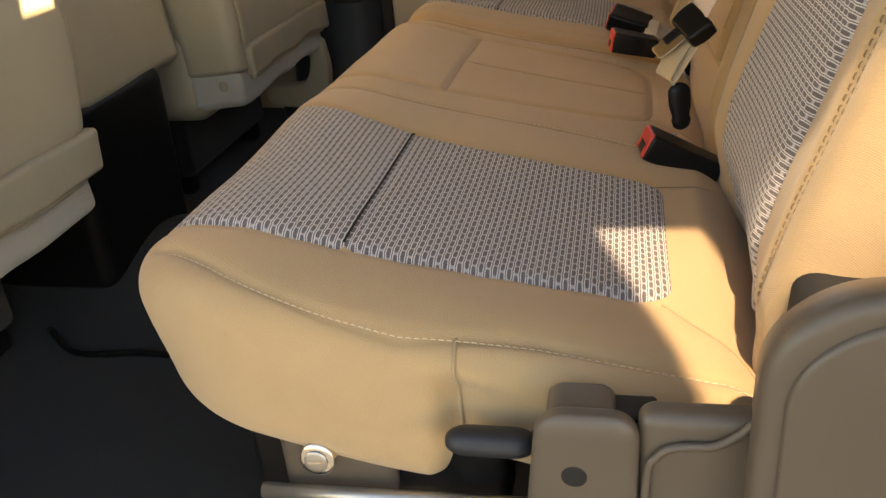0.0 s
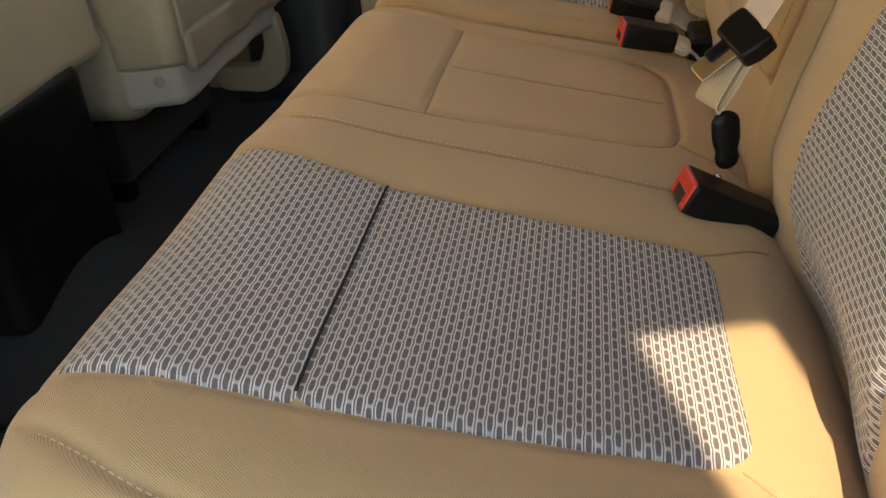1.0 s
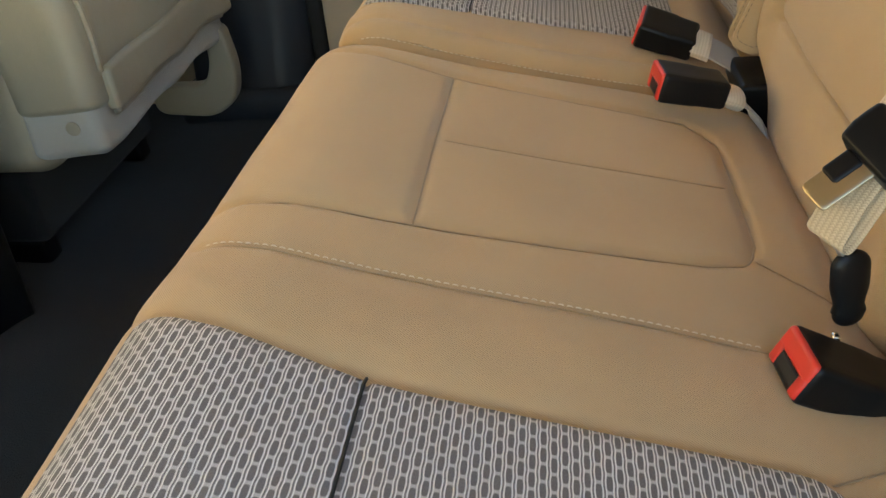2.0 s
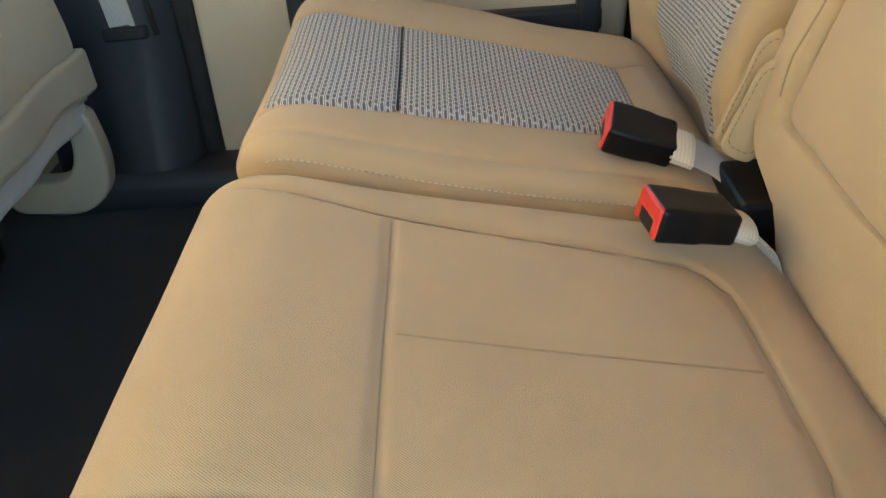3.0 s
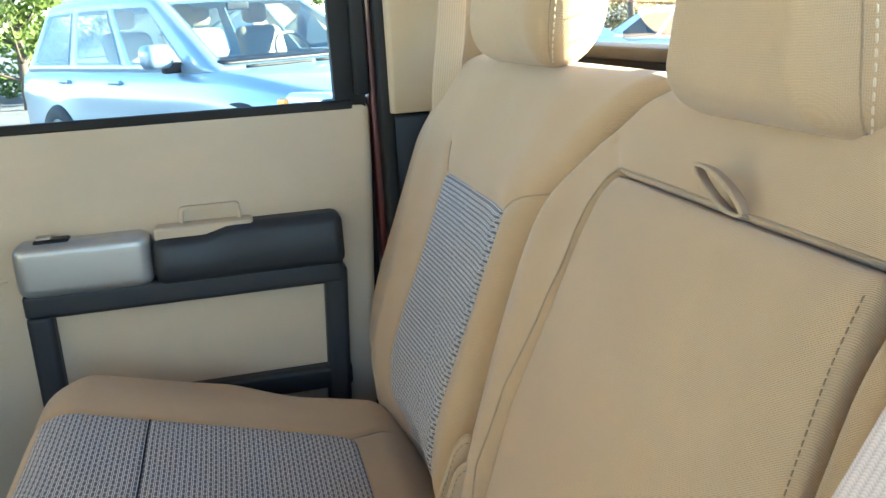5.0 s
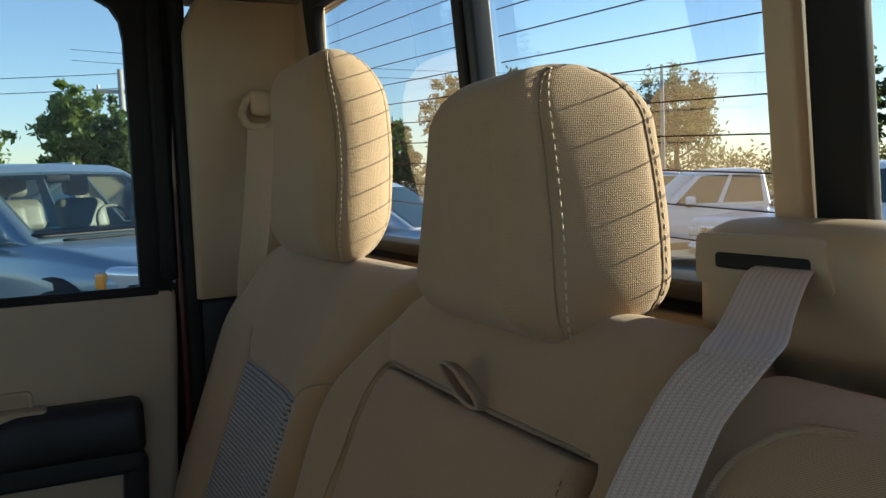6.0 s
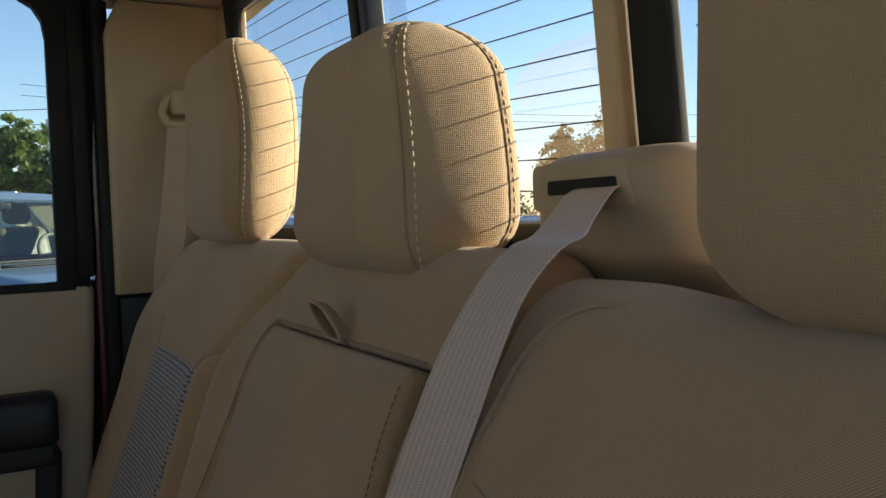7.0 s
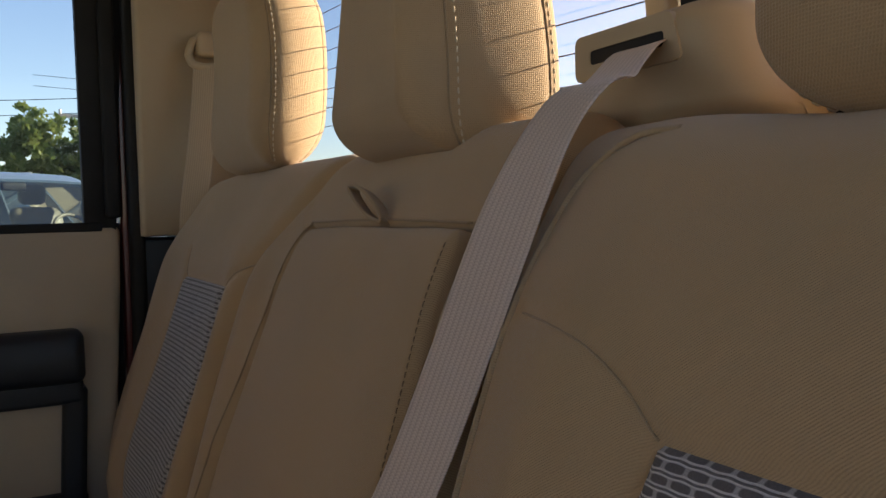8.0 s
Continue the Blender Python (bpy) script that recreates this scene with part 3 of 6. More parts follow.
part("stitching", stitch_mesh("stitching", path, (0, -0.7, 0.7), 0.0045, 0.0025, 0.0008), M_THREAD, cush2)

# ---- backrests ----
BO = np.array([0.17, 0.0, 0.35])
BU = np.array([0.2993, 0.0, 0.9541])
BN = np.array([-0.9541, 0.0, 0.2993])


def back_pt(u, y, w):
    """From height along the backrest, place across and lift off its face to the world."""
    u, y, w = np.broadcast_arrays(np.asarray(u, float), np.asarray(y, float), np.asarray(w, float))
    return BO + u[..., None] * BU + w[..., None] * BN + y[..., None] * np.array([0.0, 1.0, 0.0])


def zu(z):
    return (z - 0.35) / 0.9541


def backrest(owner, y0, y1, seams, bolsters, left=None, right=None, top=0.585, rad=(0.06, 0.045, 0.05), shape=None, tuck=(0.9, 0.13, 0.02, 0.02), pocket=None):
    """A padded backrest section; left and right shift its edges with height."""
    def fn(V):
        u, y, w = V[:, 0].copy(), V[:, 1].copy(), V[:, 2].copy()
        f = (y - y0) / (y1 - y0)
        if left is not None:
            y = y + np.interp(u, *zip(*left)) * (1 - f)
        if right is not None:
            y = y + np.interp(u, *zip(*right)) * f
        if shape is not None:
            u, y, w = shape(u, y, w)
        face = sstep(-0.07, -0.015, w)
        puff = 0.010 * np.sin(np.clip(f, 0, 1) * math.pi)
        for c, s, h in bolsters:
            puff = puff + h * np.exp(-((y - c) / s) ** 2) * sstep(0.62, 0.40, u)
        g = np.zeros(len(V))
        for pts, depth, width in seams:
            d = near_line(u, y, pts)
            g = np.minimum(g, -depth * np.exp(-(d / (1.5 * width)) ** 2) - 0.35 * depth * np.exp(-(d / (4 * width)) ** 2))
        w2 = w + face * (puff + g + 0.0022 * waves(np.stack([u, y, w], -1), 13.0, y0))
        # the foot is drawn back into the crease, most behind the insert
        c, s, d0, d1 = tuck
        w2 = w2 - face * (d0 + d1 * np.exp(-((y - c) / s) ** 2)) * (0.45 * sstep(0.13, -0.03, u) + 0.85 * sstep(0.045, -0.035, u))
        if pocket is not None:
            u0, u1, near, far = pocket
            a, b = np.interp(u, *zip(*near)), np.interp(u, *zip(*far))
            w2 = w2 - 0.034 * face * sstep(0, 0.004, u - u0) * sstep(0, 0.004, u1 - u) * sstep(0, 0.004, y - a) * sstep(0, 0.004, b - y)
        # shoulders lean back a little
        w2 = w2 - 0.03 * sstep(0.42, 0.60, u)
        return back_pt(u, y, w2)
    def unshift(u, y):
        """The place across before the edges are shifted."""
        l = float(np.interp(u, *zip(*left))) if left is not None else 0.0
        r = float(np.interp(u, *zip(*right))) if right is not None else 0.0
        k = (r - l) / (y1 - y0)
        return (y - l + k * y0) / (1 + k)
    fn.unshift = unshift
    V, F = rbox((-0.07, y0, -0.10), (top, y1, 0.0), rad, (0.0045, 0.0045, 0.025), 6)
    return part("backrest", mesh_from("backrest", fn(V), F), M_TAN, owner), fn


def back_insert(fn, u0, u1, near, far, parent, lift=0.0035, nx=100, ny=60, mid=None):
    us = np.linspace(u0, u1, nx)
    P = np.empty((nx, ny, 3))
    uv = np.empty((nx, ny, 2))
    for i, u in enumerate(us):
        ys = np.linspace(fn.unshift(u, near(u)), fn.unshift(u, far(u)), ny)
        e = np.minimum(np.minimum(ys - ys[0], ys[-1] - ys), u1 - u)
        w = lift * sstep(-0.004, 0.012, e) - 0.0015 * (e < 0.002)
        if mid is not None:
            w = w - 0.0028 * np.exp(-((ys - fn.unshift(u, mid)) / 0.003) ** 2)
        P[i] = fn(np.stack([np.full(ny, u), ys, np.zeros(ny)], -1)) + w[:, None] * BN
        uv[i, :, 0], uv[i, :, 1] = u, ys
    part("insert", grid_mesh("insert", P[:, ::-1], uv[:, ::-1]), M_INSERT, parent, "grey and white woven insert panel")


UI, UN = zu(0.742), zu(0.726)


def near_cut(u, y, w):
    """The lower outer corner of the backrest is cut away above the black gap box."""
    k = sstep(0.622, 0.578, y)
    u = u - 0.014 * sstep(1.05, 0.90, y) * sstep(0.45, 0.58, u)
    return u + 0.115 * k * sstep(0.20, -0.07, u), y, w


NEAR_YOKE = [(UN + 0.048, 1.086), (UN + 0.044, 1.05), (UN + 0.036, 1.012), (UN + 0.020, 0.978), (UN, 0.950)]
OUTER_YOKE = [(UN + 0.044, 0.57), (UN + 0.025, 0.655), (UN, 0.695)]
near_back, near_back_fn = backrest(
    bench, 0.565, 1.130,
    [([(0.0, 0.715), (UN, 0.700)], 0.004, 0.004), ([(0.0, 1.005), (0.2, 0.992), (UN, 0.950)], 0.004, 0.004),
     ([(UN, 0.700), (UN, 0.950)], 0.004, 0.004),
     (NEAR_YOKE, 0.0030, 0.004), (OUTER_YOKE, 0.003, 0.004),
     ([(0.0, 0.632), (0.2, 0.622), (0.40, 0.61)], 0.005, 0.004)],
    [(0.62, 0.05, 0.014), (0.84, 0.10, -0.006), (1.04, 0.045, 0.010)], rad=(0.050, 0.028, 0.075), shape=near_cut, tuck=(0.90, 0.13, 0.024, 0.020), top=0.586)
back_insert(near_back_fn, -0.03, UN, lerp([(0, 0.715), (UN, 0.700)]), lerp([(-0.03, 0.985), (0.0, 1.005), (0.08, 1.010), (0.2, 0.995), (UN, 0.950)]), near_back)
far_in = [(-0.03, 1.815), (0.0, 1.828), (0.09, 1.832), (0.23, 1.815), (UI, 1.765)]
far_out = [(-0.03, 2.07), (0.0, 2.090), (0.08, 2.112), (0.27, 2.078), (UI, 2.060)]
far_back, far_back_fn = backrest(
    bench2, 1.625, 2.31,
    [(far_in, 0.004, 0.004), (far_out, 0.004, 0.004), ([(UI, 1.765), (UI, 2.060)], 0.004, 0.004),
     ([(UI, 2.060), (UI + 0.045, 2.085)], 0.003, 0.004),
     ([(UI + 0.045, 1.66), (UI + 0.024, 1.73), (UI, 1.765)], 0.003, 0.004)],
    [(1.76, 0.05, 0.012), (1.95, 0.10, -0.006), (2.20, 0.06, 0.014)],
    left=[(-0.07, 0.10), (0.10, 0.112), (0.24, 0.115), (0.36, 0.095), (0.46, 0.055), (0.53, 0.02), (0.60, -0.05)],
    right=[(-0.07, 0.0), (0.0, 0.045), (0.07, 0.072), (0.18, 0.082), (0.30, 0.066), (0.42, 0.035), (0.50, 0.012), (0.60, -0.02)], top=0.608, tuck=(1.98, 0.15, 0.020, 0.026))
back_insert(far_back_fn, -0.03, UI, lerp(far_in), lerp(far_out), far_back, mid=1.925)


def back_seams(fn, seams, parent, mat=None, r=0.0010):
    for pts in seams:
        q = smooth_path([(u, fn.unshift(u, y), 0.0) for u, y in pts], 60)
        part("seam", tube_mesh("seam", fn(q) + 0.0006 * BN, r, 6), mat or M_SEAM, parent)


back_seams(near_back_fn, [NEAR_YOKE, OUTER_YOKE], near_back, M_PIPE, 0.0007)
back_seams(far_back_fn, [[(UI, 2.060), (UI + 0.045, 2.085)], [(UI + 0.045, 1.66), (UI + 0.024, 1.73), (UI, 1.765)]], far_back)
q = np.stack([np.linspace(0.02, 0.42, 120), np.interp(np.linspace(0.02, 0.42, 120), [0, 0.2, 0.4], [0.632, 0.622, 0.61]), np.zeros(120)], -1)
for dy in (-0.004, 0.005):
    part("stitching", stitch_mesh("stitching", near_back_fn(q + np.array([0, dy, 0.0005])), BN, 0.0055, 0.003, 0.0008), M_THREAD_DARK, near_back)
q = smooth_path([(0.02, 1.112, 0.0), (0.20, 1.110, 0.0), (0.32, 1.106, 0.0), (0.392, 1.101, 0.0), (0.46, 1.094, 0.0), (0.520, 1.085, 0.0), (0.544, 1.069, -0.001), (0.560, 1.046, -0.004), (0.566, 1.020, -0.012)], 90)
part("piping", tube_mesh("piping", near_back_fn(q) + 0.0006 * BN, 0.0024, 6), M_PIPE, near_back)

UA0, UA1 = zu(0.424), zu(0.826)
PAD_NEAR = [(0.0, 1.178), (0.30, 1.182), (0.5, 1.180)]
PAD_FAR = [(0.0, 1.622), (0.22, 1.618), (0.38, 1.582), (0.5, 1.556)]
mid_back, mid_back_fn = backrest(
    bench, 1.134, 1.615,
    [([(UA0, 1.60), (UA0 - 0.02, 1.64)], 0.003, 0.004), ([(UA1, 1.553), (UA1 + 0.025, 1.585)], 0.003, 0.004)],
    [(1.650, 0.040, 0.014), (1.155, 0.028, 0.006)], rad=(0.045, 0.030, 0.05),
    right=[(-0.07, -0.06), (0.0, 0.0), (0.04, 0.05), (0.08, 0.085), (0.14, 0.112), (0.24, 0.118), (0.36, 0.095), (0.46, 0.055), (0.52, 0.02), (0.57, -0.03), (0.60, -0.07)], top=0.605,
    tuck=(1.36, 0.2, 0.016, 0.004), pocket=(UA0, UA1, PAD_NEAR, PAD_FAR))


q = smooth_path([(u, mid_back_fn.unshift(u, y + 0.003), 0.0) for u, y in [(0.10, 1.622), (0.22, 1.618), (0.38, 1.582), (0.485, 1.559), (UA1 + 0.003, 1.545), (UA1 + 0.004, 1.50), (UA1 + 0.004, 1.30), (UA1 + 0.003, 1.19)]], 110)
part("piping", tube_mesh("piping", mid_back_fn(q) + 0.0004 * BN, 0.0013, 6), M_SEAM, mid_back)


def armrest():
    """The folded centre armrest: a pad standing a little proud, with a stitched side panel."""
    def fn(V):
        V = V.copy()
        u, y, w = V[:, 0], V[:, 1].copy(), V[:, 2].copy()
        f = (y - 1.190) / (1.550 - 1.190)
        a, b = np.interp(u, *zip(*PAD_NEAR)) + 0.011, np.interp(u, *zip(*PAD_FAR)) - 0.003
        y = a + (b - a) * f
        w = w + (0.010 * np.sin(np.clip(f, 0, 1) * math.pi) + 0.006 * sstep(0.35, 0.05, f)) * (w > -0.02) + 0.002 * waves(V, 12.0, 4.0)
        w = w - 0.02 * sstep(0.42, 0.60, u)
        return back_pt(u, y, w)
    V, F = rbox((UA0 + 0.004, 1.190, -0.03), (UA1 - 0.003, 1.550, 0.006), (0.030, 0.010, 0.010), (0.008, 0.008, 0.02), 6)
    ob = part("armrest", mesh_from("armrest", fn(V), F), M_TAN, bench, "folding centre armrest, folded up")
    us = np.linspace(UA0 + 0.05, UA1 - 0.012, 60)
    path = fn(np.stack([us, np.full(60, 1.194), np.full(60, 0.006)], -1))
    part("stitching", stitch_mesh("stitching", path, BN - np.array([0, 0.5, 0]), 0.0045, 0.002, 0.0006), M_THREAD_DARK, ob)
    # pull loop: a cloth band folded into a flat eye at the seam
    t = np.linspace(0, 2 * math.pi, 36)
    c = np.array([0.316, 1.353, 0.843])
    prof = c + np.outer(np.cos(t), (0.005, -0.024, -0.014)) + np.outer(np.sin(t) * (0.6 + 0.4 * np.abs(np.sin(t))), BU * 0.010 + np.array([-0.003, 0, 0]))
    part("pull_loop", strap_mesh("pull_loop", prof, BN * 0.85 + np.array([0, -0.45, 0]), 0.017, 0.003), M_PIPE, ob, "short tan cloth pull loop")
    return ob


armrest()


# ---- headrests ----
def headrest(owner, y, z0, z1, half, x0, x1, taper, plan, lean, RY, RZ, bow, front=35, rear=60):
    """A padded headrest; taper narrows it upwards, plan towards its back; it leans and bows forward; front and rear turn its seams."""
    h = z1 - z0
    RX = 0.475 * (x1 - x0)

    def fn(V):
        V = V.copy()
        f = np.clip((V[:, 2] - z0) / h, 0, 1)
        g = np.clip((V[:, 0] - x0) / (x1 - x0), 0, 1)
        V[:, 1] = y + (V[:, 1] - y) * (1.0 - taper * f ** 1.6) * (1.0 - plan * g ** 1.5)
        V[:, 0] += lean * (V[:, 2] - z0) - bow * f ** 3
        V[:, 0] += 0.0012 * waves(V, 20.0, y)
        V[:, 1] += 0.0012 * waves(V, 17.0, y + 2)
        return V

    def line(deg, s, back, lift):
        """A seam's way from underneath, up the corner and over the top."""
        a = radians(deg)
        ph = np.concatenate([np.linspace(-1.1, 0, 12), np.zeros(36), np.linspace(0, 1.25, 16)])
        zz = np.concatenate([np.full(12, z0 + RZ), np.linspace(z0 + RZ, z1 - RZ, 36), np.full(16, z1 - RZ)]) + RZ * np.sin(ph)
        d = -1 if not back else 1
        cx = x1 - RX if back else x0 + RX
        N = np.stack([d * math.cos(a) * np.cos(ph), s * math.sin(a) * np.cos(ph), np.sin(ph)], -1)
        P = np.stack([cx + RX * N[:, 0], y + s * (half - RY) + RY * N[:, 1], zz], -1)
        return fn(P) + N * lift, N

    V, F = rbox((x0, y - half, z0), (x1, y + half, z1), (RX, RY, RZ), 0.005, 14)
    W = fn(V)
    # the sewn edges draw the padding in a little
    mid = np.array([(x0 + x1) / 2 + 0.5 * lean * h, y, (z0 + z1) / 2])
    for s in (-1, 1):
        for deg, back in ((front, False), (rear, True)):
            Q, N = line(deg, s, back, 0.0)
            near = W[:, 1] * s > y * s
            d = np.min(np.linalg.norm(W[near][:, None, :] - Q[None, ::2, :], axis=2), axis=1)
            inward = mid - W[near]
            inward /= np.linalg.norm(inward, axis=1)[:, None]
            W[near] += inward * (0.0017 * np.exp(-(d / 0.006) ** 2))[:, None]
    ob = part("headrest", mesh_from("headrest", W, F), M_HEADREST, owner, "padded cloth headrest with thick pale stitching")
    for s in (-1, 1):
        for deg, back in ((front, False), (rear, True)):
            Q, N = line(deg, s, back, -0.0013)
            part("seam", tube_mesh("seam", Q, 0.0011, 6), M_SEAM, ob)
            Q, N = line(deg + (-7 if back else 7), s, back, -0.0012 if back else -0.0004)
            part("stitching", stitch_mesh("stitching", Q, N, 0.0058, 0.0030, 0.0008 if back else 0.0010), M_THREAD, ob, "pale thick stitching")
        base = np.array([(x0 + x1) / 2 - 0.012, y + s * 0.062, z0 + 0.02])
        base[0] += 0.018
        part("post", tube_mesh("post", [base, base + np.array([-0.005, 0, -0.03]), base + np.array([-0.02, 0, -0.09])], 0.0055, 10), M_TRIM, ob)
        lo = (base[0] - 0.016, base[1] - 0.022, z0 - 0.020)
        hi = (base[0] + 0.014, base[1] + 0.022, z0 - 0.008)
        part("guide_sleeve", box_mesh("guide_sleeve", lo, hi, 0.004, 0.02, 3), M_TRIM, ob, "beige plastic guide sleeve")
    return ob


headrest(bench2, 1.943, 0.905, 1.201, 0.169, 0.325, 0.451, 0.207, 0.279, 0.171, 0.056, 0.072, 0.050, 50, 38)
headrest(bench, 1.355, 0.884, 1.104, 0.101, 0.307, 0.457, 0.439, -0.220, 0.105, 0.027, 0.050, 0.011, 61, 40)
headrest(bench, 0.846, 0.873, 1.165, 0.140, 0.350, 0.456, -0.033, 0.234, 0.054, 0.075, 0.057, 0.010, 66, 22)


# ---- far side: door, pillars, glass ----
def prism(poly, y0, y1):
    """A plate with an outline in x and z, between two places across the cab."""
    bm = bmesh.new()
    a = [bm.verts.new((x, y0, z)) for x, z in poly]
    b = [bm.verts.new((x, y1, z)) for x, z in poly]
    n = len(poly)
    bm.faces.new(a)
    bm.faces.new(b[::-1])
    for i in range(n):
        bm.faces.new((a[i], b[i], b[(i + 1) % n], a[(i + 1) % n]))
    bmesh.ops.recalc_face_normals(bm, faces=bm.faces)
    return bm


def round_poly(poly, r, n=5):
    """Rounds the corners of an outline; r one radius or one for each corner."""
    out = []
    k = len(poly)
    for i in range(k):
        p, a, b = np.array(poly[i], float), np.array(poly[i - 1], float), np.array(poly[(i + 1) % k], float)
        rr = r[i] if np.ndim(r) else r
        if rr <= 0:
            out.append(tuple(p))
            continue
        da, db = (a - p), (b - p)
        la, lb = np.linalg.norm(da), np.linalg.norm(db)
        q = min(rr, la * 0.49, lb * 0.49)
        s, e = p + da / la * q, p + db / lb * q
        for t in np.linspace(0, 1, n):
            out.append(tuple((1 - t) ** 2 * s + 2 * t * (1 - t) * p + t * t * e))
    return out


def ring(outer, inner, y0, y1, bevel=0.0):
    """A frame: outline with a hole, both with the same number of corners."""
    bm = bmesh.new()
    n = len(outer)
    v = [[bm.verts.new((x, y, z)) for x, z in poly] for poly in (outer, inner) for y in (y0, y1)]
    o0, o1, i0, i1 = v
    for i in range(n):
        j = (i + 1) % n
        bm.faces.new((o0[i], o0[j], i0[j], i0[i]))
        bm.faces.new((o1[i], i1[i], i1[j], o1[j]))
        bm.faces.new((o0[i], o1[i], o1[j], o0[j]))
        bm.faces.new((i0[i], i0[j], i1[j], i1[i]))
    bmesh.ops.recalc_face_normals(bm, faces=bm.faces)
    return bm


def bevelled(bm, w=0.003, seg=2):
    bmesh.ops.bevel(bm, geom=[e for e in bm.edges if e.calc_face_angle(0) > 0.6], offset=w, segments=seg, affect="EDGES", profile=0.6)
    return bm


DOOR_Y = 2.395
door = thing("door_1", "closed rear door with beige panel and black armrest", "door", "structure", at=(-0.2, DOOR_Y, 0.4))


def panel_fn(V):
    V = V.copy()
    x, z = V[:, 0], V[:, 2]
    V[:, 1] += 0.020 * sstep(0.70, 0.83, z) - 0.012 * np.exp(-((z - 0.66) / 0.05) ** 2) * sstep(-0.60, -0.50, x) * sstep(0.24, 0.15, x)
    V[:, 1] += 0.0025 * waves(V, 4.0, 3.0)
    V[:, 0] += np.where(x > 0.1, 0.055 * (z - 0.80), 0.0) + np.where(x < -0.5, 0.02 * (z - 0.4), 0.0)
    return V


V, F = rbox((-0.600, DOOR_Y, -0.02), (0.232, DOOR_Y + 0.06, 0.828), (0.018, 0.014, 0.02), (0.03, 0.05, 0.02), 5)
part("panel", mesh_from("panel", panel_fn(V), F), M_DOOR, door, "beige moulded door panel")
# crease across the front of the panel
part("crease", tube_mesh("crease", [(-0.594, DOOR_Y - 0.001, 0.553), (-0.53, DOOR_Y - 0.002, 0.556), (-0.445, DOOR_Y - 0.003, 0.56)], 0.0022, 6), M_TRIM, door)


def bar_mesh(lo, hi, r, fn=None):
    return box_mesh("bar", lo, hi, r, 0.02, 4, fn)


AY = DOOR_Y - 0.045
arm = part("armrest_frame", bar_mesh((-0.420, AY, 0.494), (0.150, DOOR_Y + 0.01, 0.542), (0.012, 0.012, 0.010)), M_DARK, door, "black plastic armrest frame")
part("pull_bar", bar_mesh((-0.190, AY - 0.012, 0.534), (0.153, DOOR_Y + 0.01, 0.634), (0.02, 0.018, 0.018), lambda V: V + np.stack([0 * V[:, 0], -0.010 * np.sin((V[:, 2] - 0.52) / 0.11 * math.pi), -0.012 * sstep(-0.05, -0.10, V[:, 0]) * (V[:, 2] > 0.58)], -1)), M_DARK, arm)
part("switch_plate", bar_mesh((-0.421, AY - 0.014, 0.536), (-0.192, DOOR_Y + 0.01, 0.633), (0.022, 0.020, 0.020)), M_SILVER, arm, "silver painted switch plate")
sw = part("window_switch", bar_mesh((-0.384, AY + 0.0, 0.626), (-0.326, AY + 0.030, 0.638), (0.004, 0.004, 0.004)), M_BLACK, arm, "black window switch")
part("rocker", bar_mesh((-0.380, AY + 0.004, 0.635), (-0.354, AY + 0.026, 0.643), (0.004, 0.004, 0.003)), M_STEEL, arm)
part("upright", bar_mesh((-0.420, AY + 0.002, 0.20), (-0.375, DOOR_Y + 0.01, 0.500), (0.012, 0.012, 0.01)), M_DARK, arm)
part("upright", bar_mesh((0.112, AY + 0.002, 0.225), (0.156, DOOR_Y + 0.01, 0.525), (0.012, 0.012, 0.01), lambda V: V + np.stack([0.05 * (V[:, 2] - 0.5), 0 * V[:, 0], 0 * V[:, 0]], -1)), M_DARK, arm)
part("lower_rail", bar_mesh((-0.41, AY + 0.005, 0.276), (0.150, DOOR_Y + 0.01, 0.324), (0.012, 0.012, 0.01)), M_DARK, arm)
part("pocket", bar_mesh((-0.39, DOOR_Y - 0.014, 0.305), (0.125, DOOR_Y + 0.01, 0.51), (0.01, 0.006, 0.01)), M_DOOR, door, "beige door pocket panel")
# inside latch in a shallow cup
part("latch_cup", bar_mesh((-0.184, AY - 0.004, 0.612), (-0.008, AY + 0.05, 0.638), (0.008, 0.008, 0.006)), M_DOOR, door, "beige latch surround")
lat = part("latch_handle", bevelled(ring(round_poly([(-0.140, 0.614), (-0.028, 0.614), (-0.030, 0.668), (-0.138, 0.668)], 0.01), round_poly([(-0.132, 0.622), (-0.036, 0.622), (-0.037, 0.660), (-0.131, 0.660)], 0.008), DOOR_Y - 0.022, DOOR_Y - 0.010), 0.002), M_DOOR, door, "beige latch handle")
# window frame above the panel, upright and black; glass in it
w1 = thing("window_1", "rear door window of clear glass in a black frame", "window", "structure", at=(-0.2, 2.43, 0.82))


wo = round_poly([(-0.66, 0.80), (0.225, 0.80), (0.262, 1.425), (-0.60, 1.425)], [0.004, 0.004, 0.06, 0.02])
wi = round_poly([(-0.60, 0.830), (0.168, 0.830), (0.166, 1.378), (-0.55, 1.378)], [0.02, 0.008, 0.08, 0.02])
part("window_frame", bevelled(ring(wo, wi, 2.418, 2.452), 0.003), M_RUBBER, w1, "black rubber edged window frame")
part("pane", prism(wi, 2.437, 2.441), M_GLASS, w1).visible_shadow = False
part("weather_strip", bar_mesh((-0.62, 2.412, 0.815), (0.20, 2.424, 0.833), (0.004, 0.004, 0.004)), M_RUBBER, w1)
slab("trim_door_jamb", (0.236, 2.430, -0.05), (0.262, 2.50, 1.42), M_REDPAINT, "dark red painted door jamb", "trim", 0.006)
slab("trim_jamb_backing", (0.15, 2.462, -0.05), (0.30, 2.50, 0.83), M_RUBBER, "black inner face of the door jamb", "trim", 0.006)
